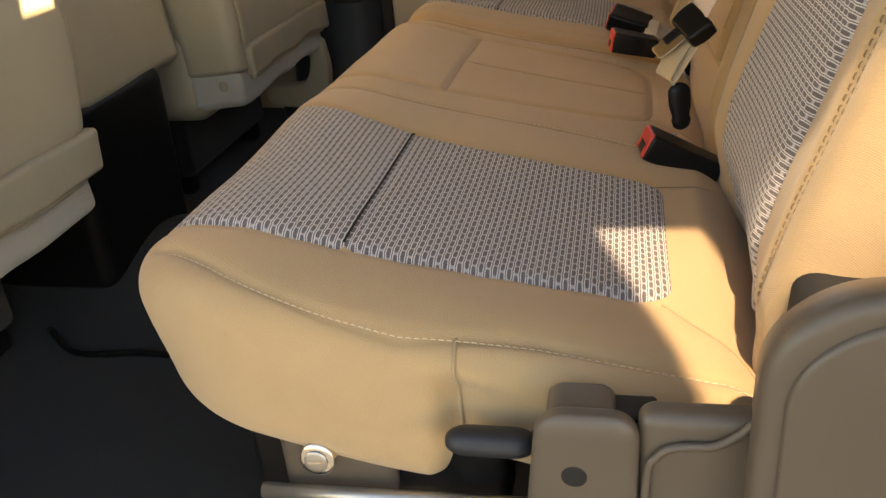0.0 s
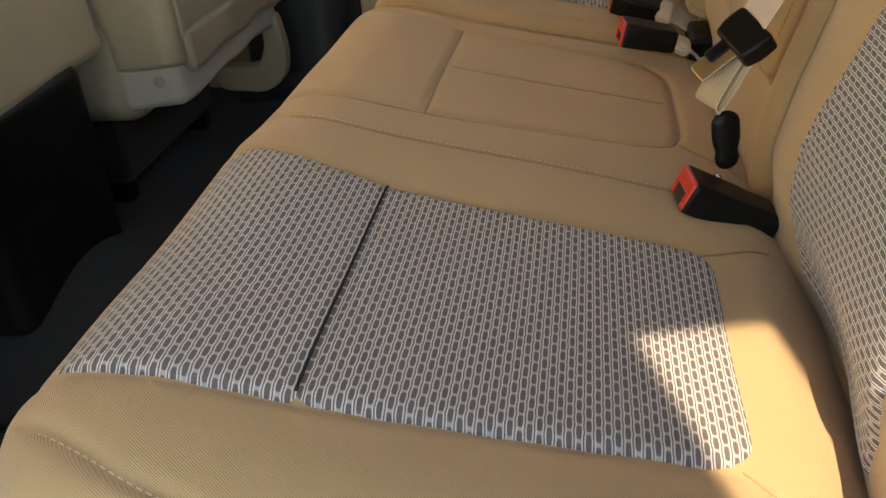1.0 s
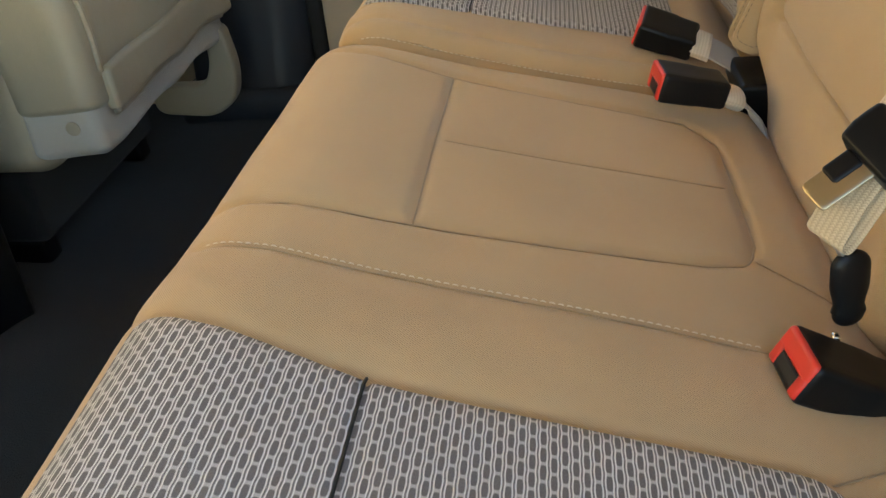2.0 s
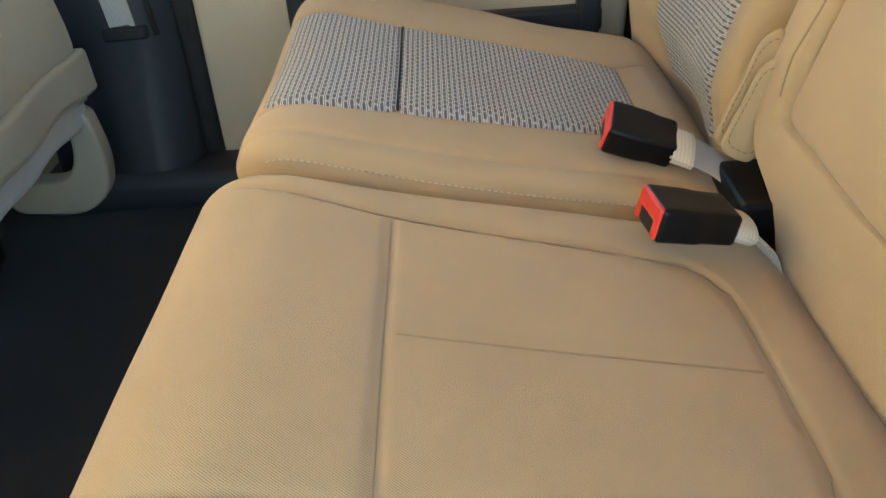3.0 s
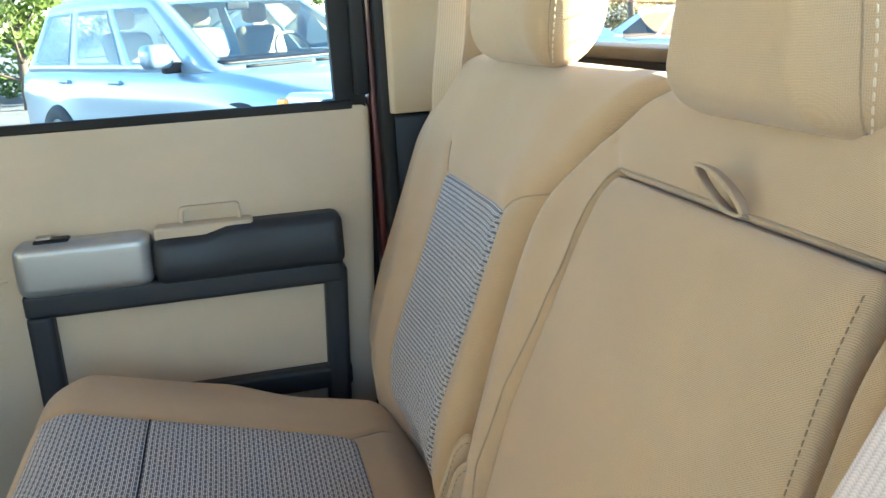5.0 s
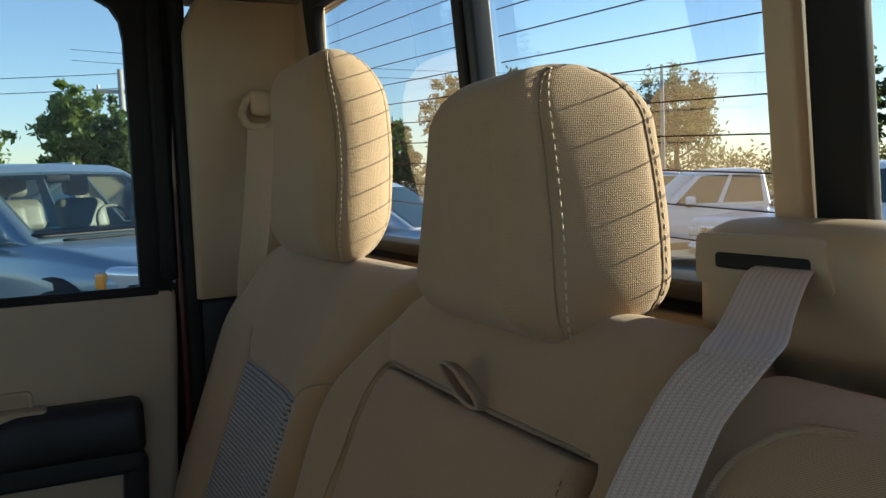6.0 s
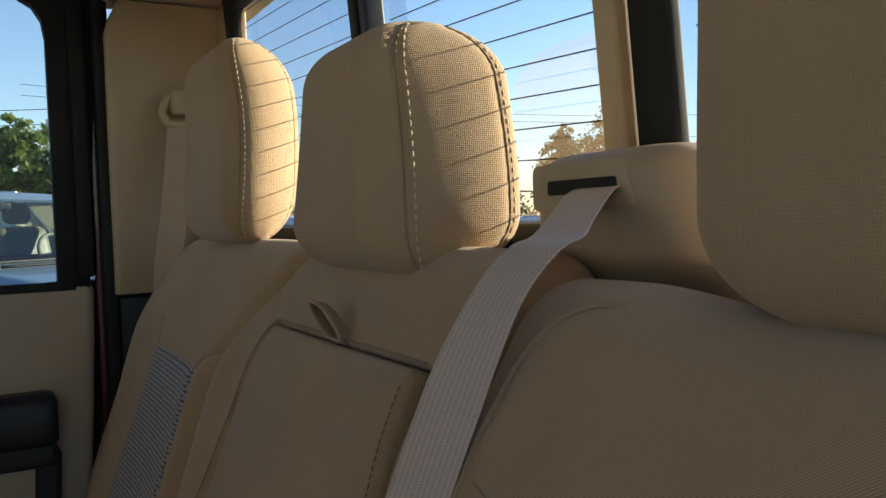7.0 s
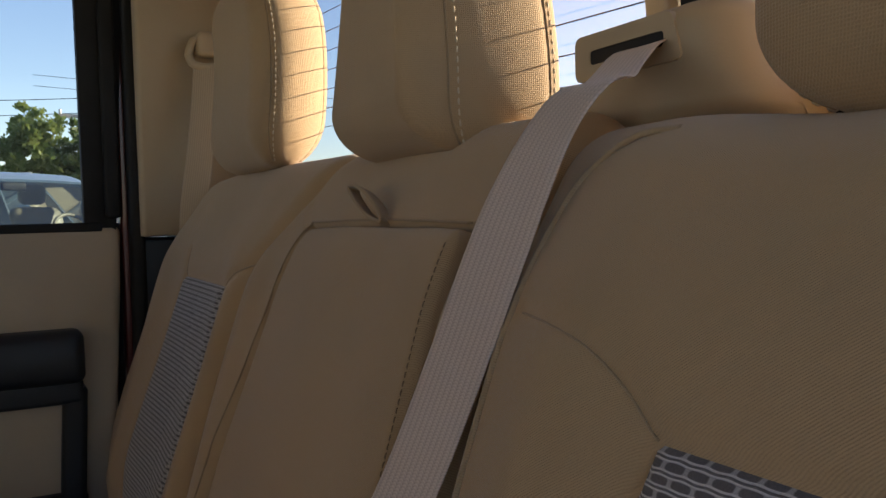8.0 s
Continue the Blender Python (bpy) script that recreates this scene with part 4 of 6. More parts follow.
slab("trim_seal", (0.206, 2.405, 0.84), (0.236, 2.428, 1.42), M_RUBBER, "black rubber door seal", "trim", 0.008)
slab("trim_seal_rear", (0.248, 2.385, 0.05), (0.276, 2.43, 1.425), M_RUBBER, "black rubber body seal beside the door", "trim", 0.010)


def pillar_fn(V):
    V = V.copy()
    z = V[:, 2]
    V[:, 0] += np.where(V[:, 0] < 0.4, 0.045 * sstep(1.30, 1.42, z), 0.0)
    V[:, 1] -= 0.03 * sstep(0.9, 1.45, z) - 0.006 * np.sin((V[:, 0] - 0.26) * 9)
    return V


slab("wall_far_lower", (0.262, 2.40, -0.05), (0.515, 2.47, 0.80), M_DARK, "dark lower trim behind the rear door", "wall", 0.01)
part("wall_far_pillar", box_mesh("wall_far_pillar", (0.266, 2.372, 0.802), (0.500, 2.45, 1.367), (0.012, 0.014, 0.003), 0.03, 3, pillar_fn), M_TRIM)
tagged(bpy.data.objects["wall_far_pillar"], "beige moulded corner pillar trim behind the door", "wall", kind="structure")
part("wall_far_header", box_mesh("wall_far_header", (0.268, 2.338, 1.369), (0.500, 2.45, 1.432), (0.012, 0.012, 0.003), 0.03, 3), M_HEAD)
tagged(bpy.data.objects["wall_far_header"], "beige cloth roof edge above the pillar", "wall", kind="structure")

# centre pillar on the far side, ahead of the door, with its front seat belt
bp = thing("wall_far_centre_pillar", "dark grey plastic centre pillar trim with a belt slot", "wall", "structure", at=(-0.72, 2.40, 0.0))


def bpillar_fn(V):
    V = V.copy()
    z, x = V[:, 2].copy(), V[:, 0].copy()
    V[:, 1] -= 0.040 * sstep(0.30, 0.0, z)
    V[:, 1] += np.where(V[:, 1] < 2.40, 0.045 * sstep(-0.70, -0.60, x), 0)
    V[:, 0] += 0.02 * (z - 0.4)
    return V


part("panel", box_mesh("panel", (-0.90, 2.345, 0.02), (-0.628, 2.46, 1.42), (0.02, 0.02, 0.01), (0.015, 0.03, 0.03), 4, bpillar_fn), M_DARK, bp)
part("slot", box_mesh("slot", (-0.757, 2.338, 0.326), (-0.674, 2.36, 0.350), 0.006, 0.03, 3), M_RUBBER, bp, "black belt slot")
part("groove", tube_mesh("groove", [(-0.655, 2.358, 0.50), (-0.668, 2.356, 0.40), (-0.662, 2.356, 0.33)], 0.006, 6), M_RUBBER, bp)
part("seal", box_mesh("seal", (-0.634, 2.385, 0.0), (-0.597, 2.43, 1.42), 0.009, 0.05, 3), M_RUBBER, bp, "black rubber door seal")
part("sill", box_mesh("sill", (-0.95, 2.285, -0.01), (0.24, 2.41, 0.075), (0.02, 0.03, 0.03), 0.05, 4), M_DARK, bp, "dark plastic door sill trim")
st = single("seat_belt", strap_mesh("seat_belt", smooth_path([(-0.716, 2.348, 0.333), (-0.722, 2.336, 0.46), (-0.745, 2.335, 0.75), (-0.76, 2.36, 1.2)], 24), (1, 0.0, 0.1), 0.047), M_BELT_GREY, "grey webbing front seat belt on the dark pillar", "seat belt")

# ---- back window ----
rw = thing("window_2", "back window with heater lines and a sliding middle pane", "window", "structure", at=(GX, CX, 0.94))


def yz_ring(outer, inner, x0, x1):
    bm = ring(outer, inner, x0, x1)
    for v in bm.verts:
        v.co = Vector((v.co.y, v.co.x, v.co.z))
    bmesh.ops.recalc_face_normals(bm, faces=bm.faces)
    return bm


ro = round_poly([(0.475, 0.892), (2.275, 0.892), (2.275, 1.378), (0.475, 1.378)], 0.03)
ri = round_poly([(0.53, 0.925), (2.220, 0.925), (2.220, 1.337), (0.53, 1.337)], 0.06)
part("window_frame", bevelled(yz_ring(ro, ri, GX - 0.012, GX + 0.004), 0.003), M_RUBBER, rw, "black rubber window surround")
bm = prism(ri, GX + 0.012, GX + 0.016)
for v in bm.verts:
    v.co = Vector((v.co.y, v.co.x, v.co.z))
bmesh.ops.recalc_face_normals(bm, faces=bm.faces)
part("pane", bm, M_REARGLASS, rw).visible_shadow = False
for y0, y1, mat, dx in ((1.118, 1.163, M_RUBBER, 0.018), (1.164, 1.190, M_TRIM, 0.006), (1.638, 1.660, M_RUBBER, 0.0), (1.616, 1.637, M_DARK, 0.004)):
    part("slider_upright", box_mesh("slider_upright", (GX - 0.022 + dx, y0, 0.915), (GX + 0.010, y1, 1.350), 0.004, 0.1, 3), mat, rw)
part("slider_track", box_mesh("slider_track", (GX - 0.030, 0.54, 0.908), (GX + 0.008, 2.21, 0.926), 0.003, 0.2, 2), M_RUBBER, rw, "black slider track")
part("slider_track", box_mesh("slider_track", (GX - 0.020, 0.54, 1.331), (GX + 0.008, 2.21, 1.345), 0.003, 0.2, 2), M_RUBBER, rw, "black slider track")
for k in range(13):
    z = 0.957 + 0.0305 * k
    for a, b in ((0.54, 1.105), (1.202, 1.605), (1.661, 2.214)):
        part("heater_line", tube_mesh("heater_line", [(GX + 0.010, y, z + 0.045 * (y - 1.40)) for y in (a, (a + b) / 2, b)], 0.0007, 5), M_HEATER, rw)

rw.rotation_euler = (0, radians(-4.6), 0)  # the glass leans forward at its top

# ---- belt housing behind the bench ----
hb = thing("belt_housing", "beige plastic seat belt housing behind the backrest", "belt housing", at=(0.47, 1.11, 0.85))


def housing_fn(V):
    V = V.copy()
    x, y, z = V[:, 0].copy(), V[:, 1].copy(), V[:, 2].copy()
    V[:, 1] -= 0.034 * sstep(0.970, 0.87, z) * (y < 1.1)
    V[:, 0] += 0.03 * sstep(0.905, 0.87, z) * (x < 0.47)
    V[:, 2] -= 0.05 * np.clip(1.10 - y, 0, 1) * (z > 0.9)
    return V


V, F = rbox((0.438, 1.046, 0.80), (0.522, 1.222, 0.979), (0.036, 0.032, 0.020), 0.006, 8)
part("shell", mesh_from("shell", housing_fn(V), F), M_TRIM, hb)
part("bezel", bevelled(yz_ring(round_poly([(1.087, 0.934), (1.206, 0.934), (1.206, 0.970), (1.097, 0.970)], 0.008), round_poly([(1.105, 0.946), (1.187, 0.946), (1.187, 0.957), (1.105, 0.957)], 0.004), 0.4362, 0.446), 0.0008), M_TRIM, hb)
part("slot", box_mesh("slot", (0.4370, 1.1035, 0.945), (0.442, 1.1885, 0.958), 0.002, 0.03, 2), M_RUBBER, hb, "dark belt slot")

# ---- belts and buckles ----
over = [tuple(back_pt(u, y, w)) for u, y, w in ((0.588, 1.082, -0.004), (0.558, 1.094, 0.006), (0.514, 1.103, 0.012), (0.464, 1.113, 0.014), (0.407, 1.125, 0.014), (0.315, 1.139, 0.020), (0.22, 1.138, 0.045), (0.15, 1.130, 0.062))]
path = smooth_path([(0.447, 1.129, 0.951), (0.425, 1.122, 0.945), (0.385, 1.103, 0.920)] + over, 70)
lb = thing("seat_belt", "beige webbing middle seat belt with a black latch tongue", "seat belt", at=(0.3, 1.12, 0.6))
# flat on the shoulder, then turning towards the doorway, then with the tongue
turn = np.linspace(0, 1, 70)
sd = np.stack([np.interp(turn, [0, 0.35, 0.55, 0.8, 1], [0.0, -0.05, -0.40, -0.42, -0.30]), np.ones(70), np.interp(turn, [0, 0.8, 1], [0.0, 0.05, 0.25])], -1)
tang = np.gradient(path, axis=0)
tang /= np.linalg.norm(tang, axis=1, keepdims=True)
sd -= tang * (sd * tang).sum(1, keepdims=True)
part("webbing", strap_mesh("webbing", path, sd, 0.047), M_BELT, lb)


def oriented(lo, hi, r, org, fwd, side, step=0.02, nr=3, fn=None):
    """A rounded box in its own frame: x forward, y to the side, z up."""
    f = np.array(fwd, float) / np.linalg.norm(fwd)
    s = np.array(side, float)
    s = s - f * np.dot(s, f)
    s /= np.linalg.norm(s)
    u = np.cross(f, s)
    V, F = rbox(lo, hi, r, step, nr)
    if fn:
        V = fn(V)
    W = np.array(org) + V[:, :1] * f + V[:, 1:2] * s + V[:, 2:3] * u
    return mesh_from("piece", W, F if np.dot(np.cross(f, s), u) > 0 else F[:, ::-1])


# latch tongue hanging on the middle belt
tf, ts = (-0.78, -0.16, -0.60), (0.22, -0.85, -0.48)
part("tongue_cover", oriented((-0.018, -0.028, -0.011), (0.018, 0.028, 0.011), (0.004, 0.006, 0.004), (0.150, 1.124, 0.497), tf, ts, 0.01, 4, lambda V: V * np.stack([np.ones(len(V)), 1 - 0.12 * sstep(0.0, 0.02, V[:, 0]), 1 + 0.25 * sstep(0.012, -0.012, np.abs(V[:, 0]) - 0.006)], -1)), M_BLACK, lb, "black plastic tongue cover")
part("tongue_plate", oriented((0.0, -0.013, -0.0015), (0.060, 0.013, 0.0015), (0.004, 0.006, 0.001), (0.150, 1.124, 0.499), tf, ts), M_BRASS, lb, "bright brassy steel latch tongue")
loop = smooth_path([(0.150, 1.130, 0.492), (0.130, 1.118, 0.466), (0.118, 1.108, 0.446), (0.114, 1.104, 0.437), (0.121, 1.104, 0.436), (0.138, 1.114, 0.462), (0.156, 1.126, 0.490)], 30)
part("tongue_sleeve", oriented((0.018, -0.0145, -0.003), (0.042, 0.002, 0.003), (0.003, 0.004, 0.002), (0.150, 1.124, 0.499), tf, ts), M_BLACK, lb, "black sleeve on the latch tongue")
part("webbing_loop", strap_mesh("webbing_loop", loop, (0.55, -0.75, -0.15), 0.032), M_BELT_TAN, lb)
an = thing("belt_anchor", "black plastic covered belt anchor stalk between cushion and backrest", "belt anchor", at=(0.135, 1.095, 0.36))
part("cover", oriented((-0.032, -0.015, -0.007), (0.032, 0.015, 0.007), (0.014, 0.015, 0.007), (0.136, 1.098, 0.397), (0.10, -0.10, -1.0), (1.0, 0.25, 0.1), 0.006, 5, lambda V: V * np.stack([np.ones(len(V)), 1 - 0.30 * sstep(0.010, -0.012, np.abs(V[:, 0] - 0.012) - 0.006) - 0.10 * (V[:, 0] > 0.02), np.ones(len(V))], -1)), M_BLACK, an)
part("rivet", oriented((-0.004, -0.004, -0.003), (0.004, 0.004, 0.003), 0.002, (0.130, 1.088, 0.358), (0, 0, 1), (0, 1, 0)), M_CHROME, an)
part("hook", tube_mesh("hook", smooth_path([(0.119, 1.110, 0.441), (0.122, 1.102, 0.434), (0.130, 1.099, 0.420)], 10), 0.003, 8), M_STEEL, an)


def buckle(label, org, fwd, side, length=0.085, width=0.054, thick=0.036, tail=None):
    ob = thing("belt_buckle", label, "belt buckle", group="buckles of the rear bench", at=tuple(org))
    taper = lambda V: np.stack([V[:, 0], V[:, 1] * (1 - 0.10 * (V[:, 0] < -length * 0.6)), V[:, 2] * (1 + 0.10 * V[:, 0] / length)], -1)
    part("body", oriented((-length, -width / 2, -thick / 2), (0, width / 2, thick / 2), (0.006, 0.006, 0.006), org, fwd, side, 0.01, 3, taper), M_BLACK, ob)
    part("button", oriented((-0.010, -width * 0.46, -thick * 0.02), (0.0016, width * 0.46, thick * 0.47), (0.003, 0.004, 0.004), org, fwd, side, 0.01, 3), M_RED, ob, "red release button")
    part("button_lip", oriented((-0.010, -width * 0.46, -thick * 0.44), (0.0012, -width * 0.26, thick * 0.10), (0.003, 0.003, 0.003), org, fwd, side, 0.01, 3), M_RED, ob, "red release button")
    part("button_lip", oriented((-0.010, width * 0.26, -thick * 0.44), (0.0012, width * 0.46, thick * 0.10), (0.003, 0.003, 0.003), org, fwd, side, 0.01, 3), M_RED, ob, "red release button")
    part("tongue_slot", oriented((-0.008, -width * 0.28, -thick * 0.36), (0.0006, width * 0.28, -thick * 0.02), (0.002, 0.002, 0.002), org, fwd, side, 0.01, 2), M_RUBBER, ob)
    if tail is not None:
        part("webbing", strap_mesh("webbing", smooth_path(tail, 20), side, 0.050, 0.003), M_BELT_GREY, ob, "grey woven webbing tail")
        p = np.array(tail[0])
        d = np.array(tail[1]) - p
        d /= np.linalg.norm(d)
        s = np.array(side, float)
        s /= np.linalg.norm(s)
        u = np.cross(d, s)
        a = np.linspace(0, 2 * math.pi, 33)
        lp = p + d * 0.014 + np.outer(np.cos(a), s) * 0.027 + np.outer(np.sin(a), u) * 0.012
        part("elastic_band", strap_mesh("elastic_band", lp, d, 0.024, 0.002), M_ELASTIC, ob, "pale elastic band")
    return ob


buckle("black belt buckle with red button lying in the bench crease", (0.090, 1.052, 0.366), (-0.88, -0.10, 0.46), (0.14, -1.0, 0.0), 0.105)
buckle("black belt buckle with red button and pale elastic band", (0.0395, 1.525, 0.387), (-0.97, -0.10, 0.23), (0.19, -0.98, 0.0), 0.082, 0.058, 0.036, tail=[(0.113, 1.535, 0.366), (0.140, 1.540, 0.352), (0.160, 1.545, 0.332), (0.172, 1.548, 0.305)])
buckle("black belt buckle lying on the single cushion with grey webbing", (0.035, 1.719, 0.388), (-0.94, 0.16, 0.30), (-0.20, -0.92, -0.22), 0.080, 0.058, 0.036, tail=[(0.105, 1.703, 0.367), (0.135, 1.690, 0.358), (0.162, 1.672, 0.342), (0.178, 1.660, 0.312)])
# black box standing in for the darkness of the gap below the backrests
single("crease_filler", box_mesh("crease_filler", (0.150, 1.585, 0.26), (0.235, 1.690, 0.350), (0.008, 0.006, 0.008), 0.02, 3), M_BLACK, "black box darkening the gap in the bench crease", "bracket")


def flap(label, y, lean, h):
    """A folded cloth flap with a stitched edge hanging in the gap of the backrests."""
    ob = thing("cloth_flap", label, "cloth flap", group="cloth flaps in the backrest gap", at=(0.16, y, 0.36))
    pts = round_poly([(0.010, -0.015), (0.050, -0.02), (0.054, h * 0.6), (0.032, h), (0.016, h * 0.85)], [0.016, 0.014, 0.02, 0.02, 0.02], 6)
    bm = prism([(p[0], p[1]) for p in pts], -0.004, 0.004)
    bevelled(bm, 0.0025, 3)
    m = Matrix.Translation((0.140, y, 0.392)) @ Matrix.Rotation(radians(17), 4, "Y") @ Matrix.Rotation(radians(lean), 4, "Z")
    bm.transform(m)
    part("flap", bm, M_TAN, ob)
    edge = np.array([tuple(m @ Vector((0.031 + (p[0] - 0.031) * 0.80, -0.0045, (p[1] - h / 2) * 0.84 + h / 2))) for p in pts + pts[:1]])
    part("stitching", stitch_mesh("stitching", edge, (0, -1, 0), 0.005, 0.0025, 0.0006), M_THREAD_DARK, ob)
    return ob


flap("tan cloth flap with stitched edge between the backrests", 1.690, -14, 0.125)
flap("tan cloth flap tucked behind another in the gap", 1.665, -8, 0.100)

# far belt on the corner pillar
fb = thing("seat_belt", "beige webbing seat belt hanging from the corner pillar", "seat belt", at=(0.36, 2.3, 1.1))
part("webbing", strap_mesh("webbing", smooth_path([(0.388, 2.302, 1.130), (0.377, 2.285, 1.05), (0.360, 2.262, 0.95), (0.343, 2.245, 0.86), (0.336, 2.235, 0.78)], 30), (0.88, -0.46, 0.1), 0.052), M_BELT_TAN, fb)
part("guide_ring", tube_mesh("guide_ring", smooth_path([(0.358, 2.325, 1.152), (0.368, 2.312, 1.130), (0.404, 2.302, 1.128), (0.420, 2.306, 1.152), (0.406, 2.318, 1.184), (0.372, 2.326, 1.180), (0.358, 2.325, 1.152)], 40), 0.008, 8), M_TRIM, fb, "beige plastic guide ring")
part("bolt_cover", box_mesh("bolt_cover", (0.374, 2.310, 1.147), (0.414, 2.345, 1.197), 0.012, 0.01, 4), M_TRIM, fb)

# ---- seat base and side trim at the open door ----
sb = bench
SIDE = Vector((0.010, 0.012, 0.007))


def side_part(*args):
    ob = part(*args)
    ob.location += SIDE
    return ob


part("base_box", box_mesh("box", (-0.28, 0.60, 0.0), (0.20, 2.20, 0.225), 0.01, 0.1, 2), M_BLACK, sb)
side_part("side_plate", box_mesh("side_plate", (-0.262, 0.545, 0.170), (-0.150, 0.60, 0.268), (0.014, 0.008, 0.014), 0.03, 3), M_BROWN, sb, "brown lock plate")
side_part("front_foot", box_mesh("front_foot", (-0.305, 0.568, 0.0), (-0.252, 0.66, 0.255), (0.012, 0.012, 0.01), 0.04, 3), M_BLACK, sb)
side_part("rail", tube_mesh("rail", [(-0.278, 0.530, 0.200), (-0.15, 0.528, 0.204), (0.0, 0.530, 0.206)], 0.008, 10), M_STEEL, sb, "grey steel rail")
side_part("strap_fold", box_mesh("strap_fold", (-0.155, 0.552, 0.175), (-0.045, 0.600, 0.272), (0.012, 0.010, 0.012), 0.006, 3, lambda V: V + np.stack([0 * V[:, 0], 0.007 * waves(V, 48.0, 3.0), 0.006 * waves(V, 40.0, 5.0)], -1)), M_BLACK, sb, "crumpled black cloth")
lk = side_part("lock_barrel", oriented((-0.004, -0.0165, -0.0165), (0.010, 0.0165, 0.0165), (0.003, 0.016, 0.016), (-0.217, 0.535, 0.243), (0, -1, 0.1), (1, 0, 0), 0.01, 5), M_CHROME, sb, "bright round lock barrel")
side_part("lock_face", oriented((0.009, -0.011, -0.011), (0.0125, 0.011, 0.011), (0.002, 0.0105, 0.0105), (-0.217, 0.535, 0.243), (0, -1, 0.1), (1, 0, 0), 0.01, 5), M_STEEL, lk)
side_part("key_slot", oriented((0.012, -0.007, -0.0015), (0.0132, 0.007, 0.0015), 0.0006, (-0.217, 0.535, 0.243), (0, -1, 0.1), (1, 0, 0.1), 0.01, 2), M_TRIM, lk)
lv = thing("release_lever", "dark brown plastic seat release lever under the cushion edge", "lever", at=(-0.05, 0.5, 0.29))
part("paddle", oriented((-0.038, -0.018, -0.012), (0.038, 0.018, 0.012), (0.020, 0.015, 0.010), (-0.052, 0.512, 0.291), (1, 0, 0.0), (0, -0.9, 0.45), 0.008, 5), M_DARK, lv)
part("arm", oriented((0.0, -0.006, -0.005), (0.05, 0.006, 0.005), 0.004, (-0.02, 0.526, 0.288), (1, 0.1, 0), (0, -1, 0)), M_DARK, lv)

lv.location += SIDE
tr = thing("hinge_cover", "brown plastic hinge cover at the bench's outer side", "seat trim", at=(0.05, 0.5, 0.3))
part("front_block", box_mesh("front_block", (-0.012, 0.475, 0.05), (0.071, 0.498, 0.356), (0.022, 0.008, 0.022), 0.02, 5, lambda V: V + np.stack([0.10 * np.clip(V[:, 2] - 0.30, -0.1, 1) * (V[:, 0] < 0.03), 0 * V[:, 0], 0 * V[:, 0]], -1)), M_BROWN, tr)
part("top_block", box_mesh("top_block", (0.000, 0.490, 0.25), (0.053, 0.535, 0.352), (0.014, 0.012, 0.010), 0.02, 5), M_BROWN, tr)
part("screw_hole", oriented((-0.003, -0.010, -0.010), (0.0012, 0.010, 0.010), (0.0008, 0.0098, 0.0098), (0.0226, 0.4755, 0.302), (0, -1, 0), (1, 0, 0), 0.01, 5), M_RUBBER, tr)
part("rear_block", box_mesh("rear_block", (0.070, 0.482, 0.0), (0.30, 0.508, 0.358), (0.014, 0.010, 0.012), 0.02, 5), M_BROWN, tr)
part("rib", tube_mesh("rib", smooth_path([(0.074, 0.479, 0.10), (0.076, 0.479, 0.29), (0.084, 0.479, 0.324), (0.100, 0.479, 0.334), (0.122, 0.479, 0.336), (0.138, 0.479, 0.346), (0.150, 0.478, 0.360)], 40), 0.0035, 8), M_BROWN, tr)
part("slot_strip", box_mesh("slot_strip", (0.050, 0.500, 0.335), (0.085, 0.530, 0.342), 0.004, 0.02, 2), M_RUBBER, tr)

tr.location += Vector((0.006, 0.008, 0.001))

tw = thing("latch_tower", "brown moulded plastic side tower beside the backrest", "seat trim", at=(0.22, 0.45, 0.3))
poly = round_poly([(0.144, -0.02), (0.42, -0.02), (0.42, 0.490), (0.30, 0.494), (0.194, 0.486), (0.150, 0.446)], [0.01, 0.01, 0.05, 0.03, 0.05, 0.05], 8)
bm = prism(poly, 0.446, 0.515)
for v in bm.verts:
    # the top falls away towards the bench
    v.co.z -= 0.28 * (v.co.y - 0.446)
    v.co.x += 0.10 * (v.co.y - 0.446) * (v.co.x < 0.3)
part("shell", bevelled(bm, 0.012, 4), M_BROWN, tw)
poly2 = round_poly([(0.163, -0.02), (0.40, -0.02), (0.40, 0.472), (0.30, 0.478), (0.206, 0.471), (0.165, 0.432)], [0.01, 0.01, 0.05, 0.03, 0.05, 0.05], 8)
part("face", bevelled(prism(poly2, 0.4415, 0.456), 0.005, 3), M_BROWN, tw)

# black box put in to darken the gap between tower and backrest
single("gap_filler", box_mesh("gap_filler", (0.19, 0.540, 0.26), (0.40, 0.66, 0.435), (0.02, 0.02, 0.02), 0.04, 3), M_RUBBER, "black box darkening the gap behind the side tower", "latch")

# ---- front seats ----
def cover_fn(seed, x_back, flare=None):
    def fn(V):
        V = V.copy()
        back = V[:, 0] > x_back - 0.05
        V[:, 0] += np.where(back, 0.010 * waves(V, 11.0, seed) - 0.03 * sstep(0.40, 0.9, V[:, 2]), 0.0)
        V[:, 0] -= 0.10 * np.clip(V[:, 2] - 0.3, 0, 1)
        V[:, 1] += 0.005 * waves(V, 15.0, seed + 1)
        if flare is not None:
            # the cover widens upwards on the inner side
            V[:, 1] += flare[1] * np.clip(V[:, 2] - 0.30, 0, 0.35) * sstep(0.10, 0.0, np.abs(V[:, 1] - flare[0]))
        V[:, 2] += np.where(V[:, 2] < 0.33, 0.008 * waves(V, 16.0, seed + 2), 0.0)
        return V
    return fn


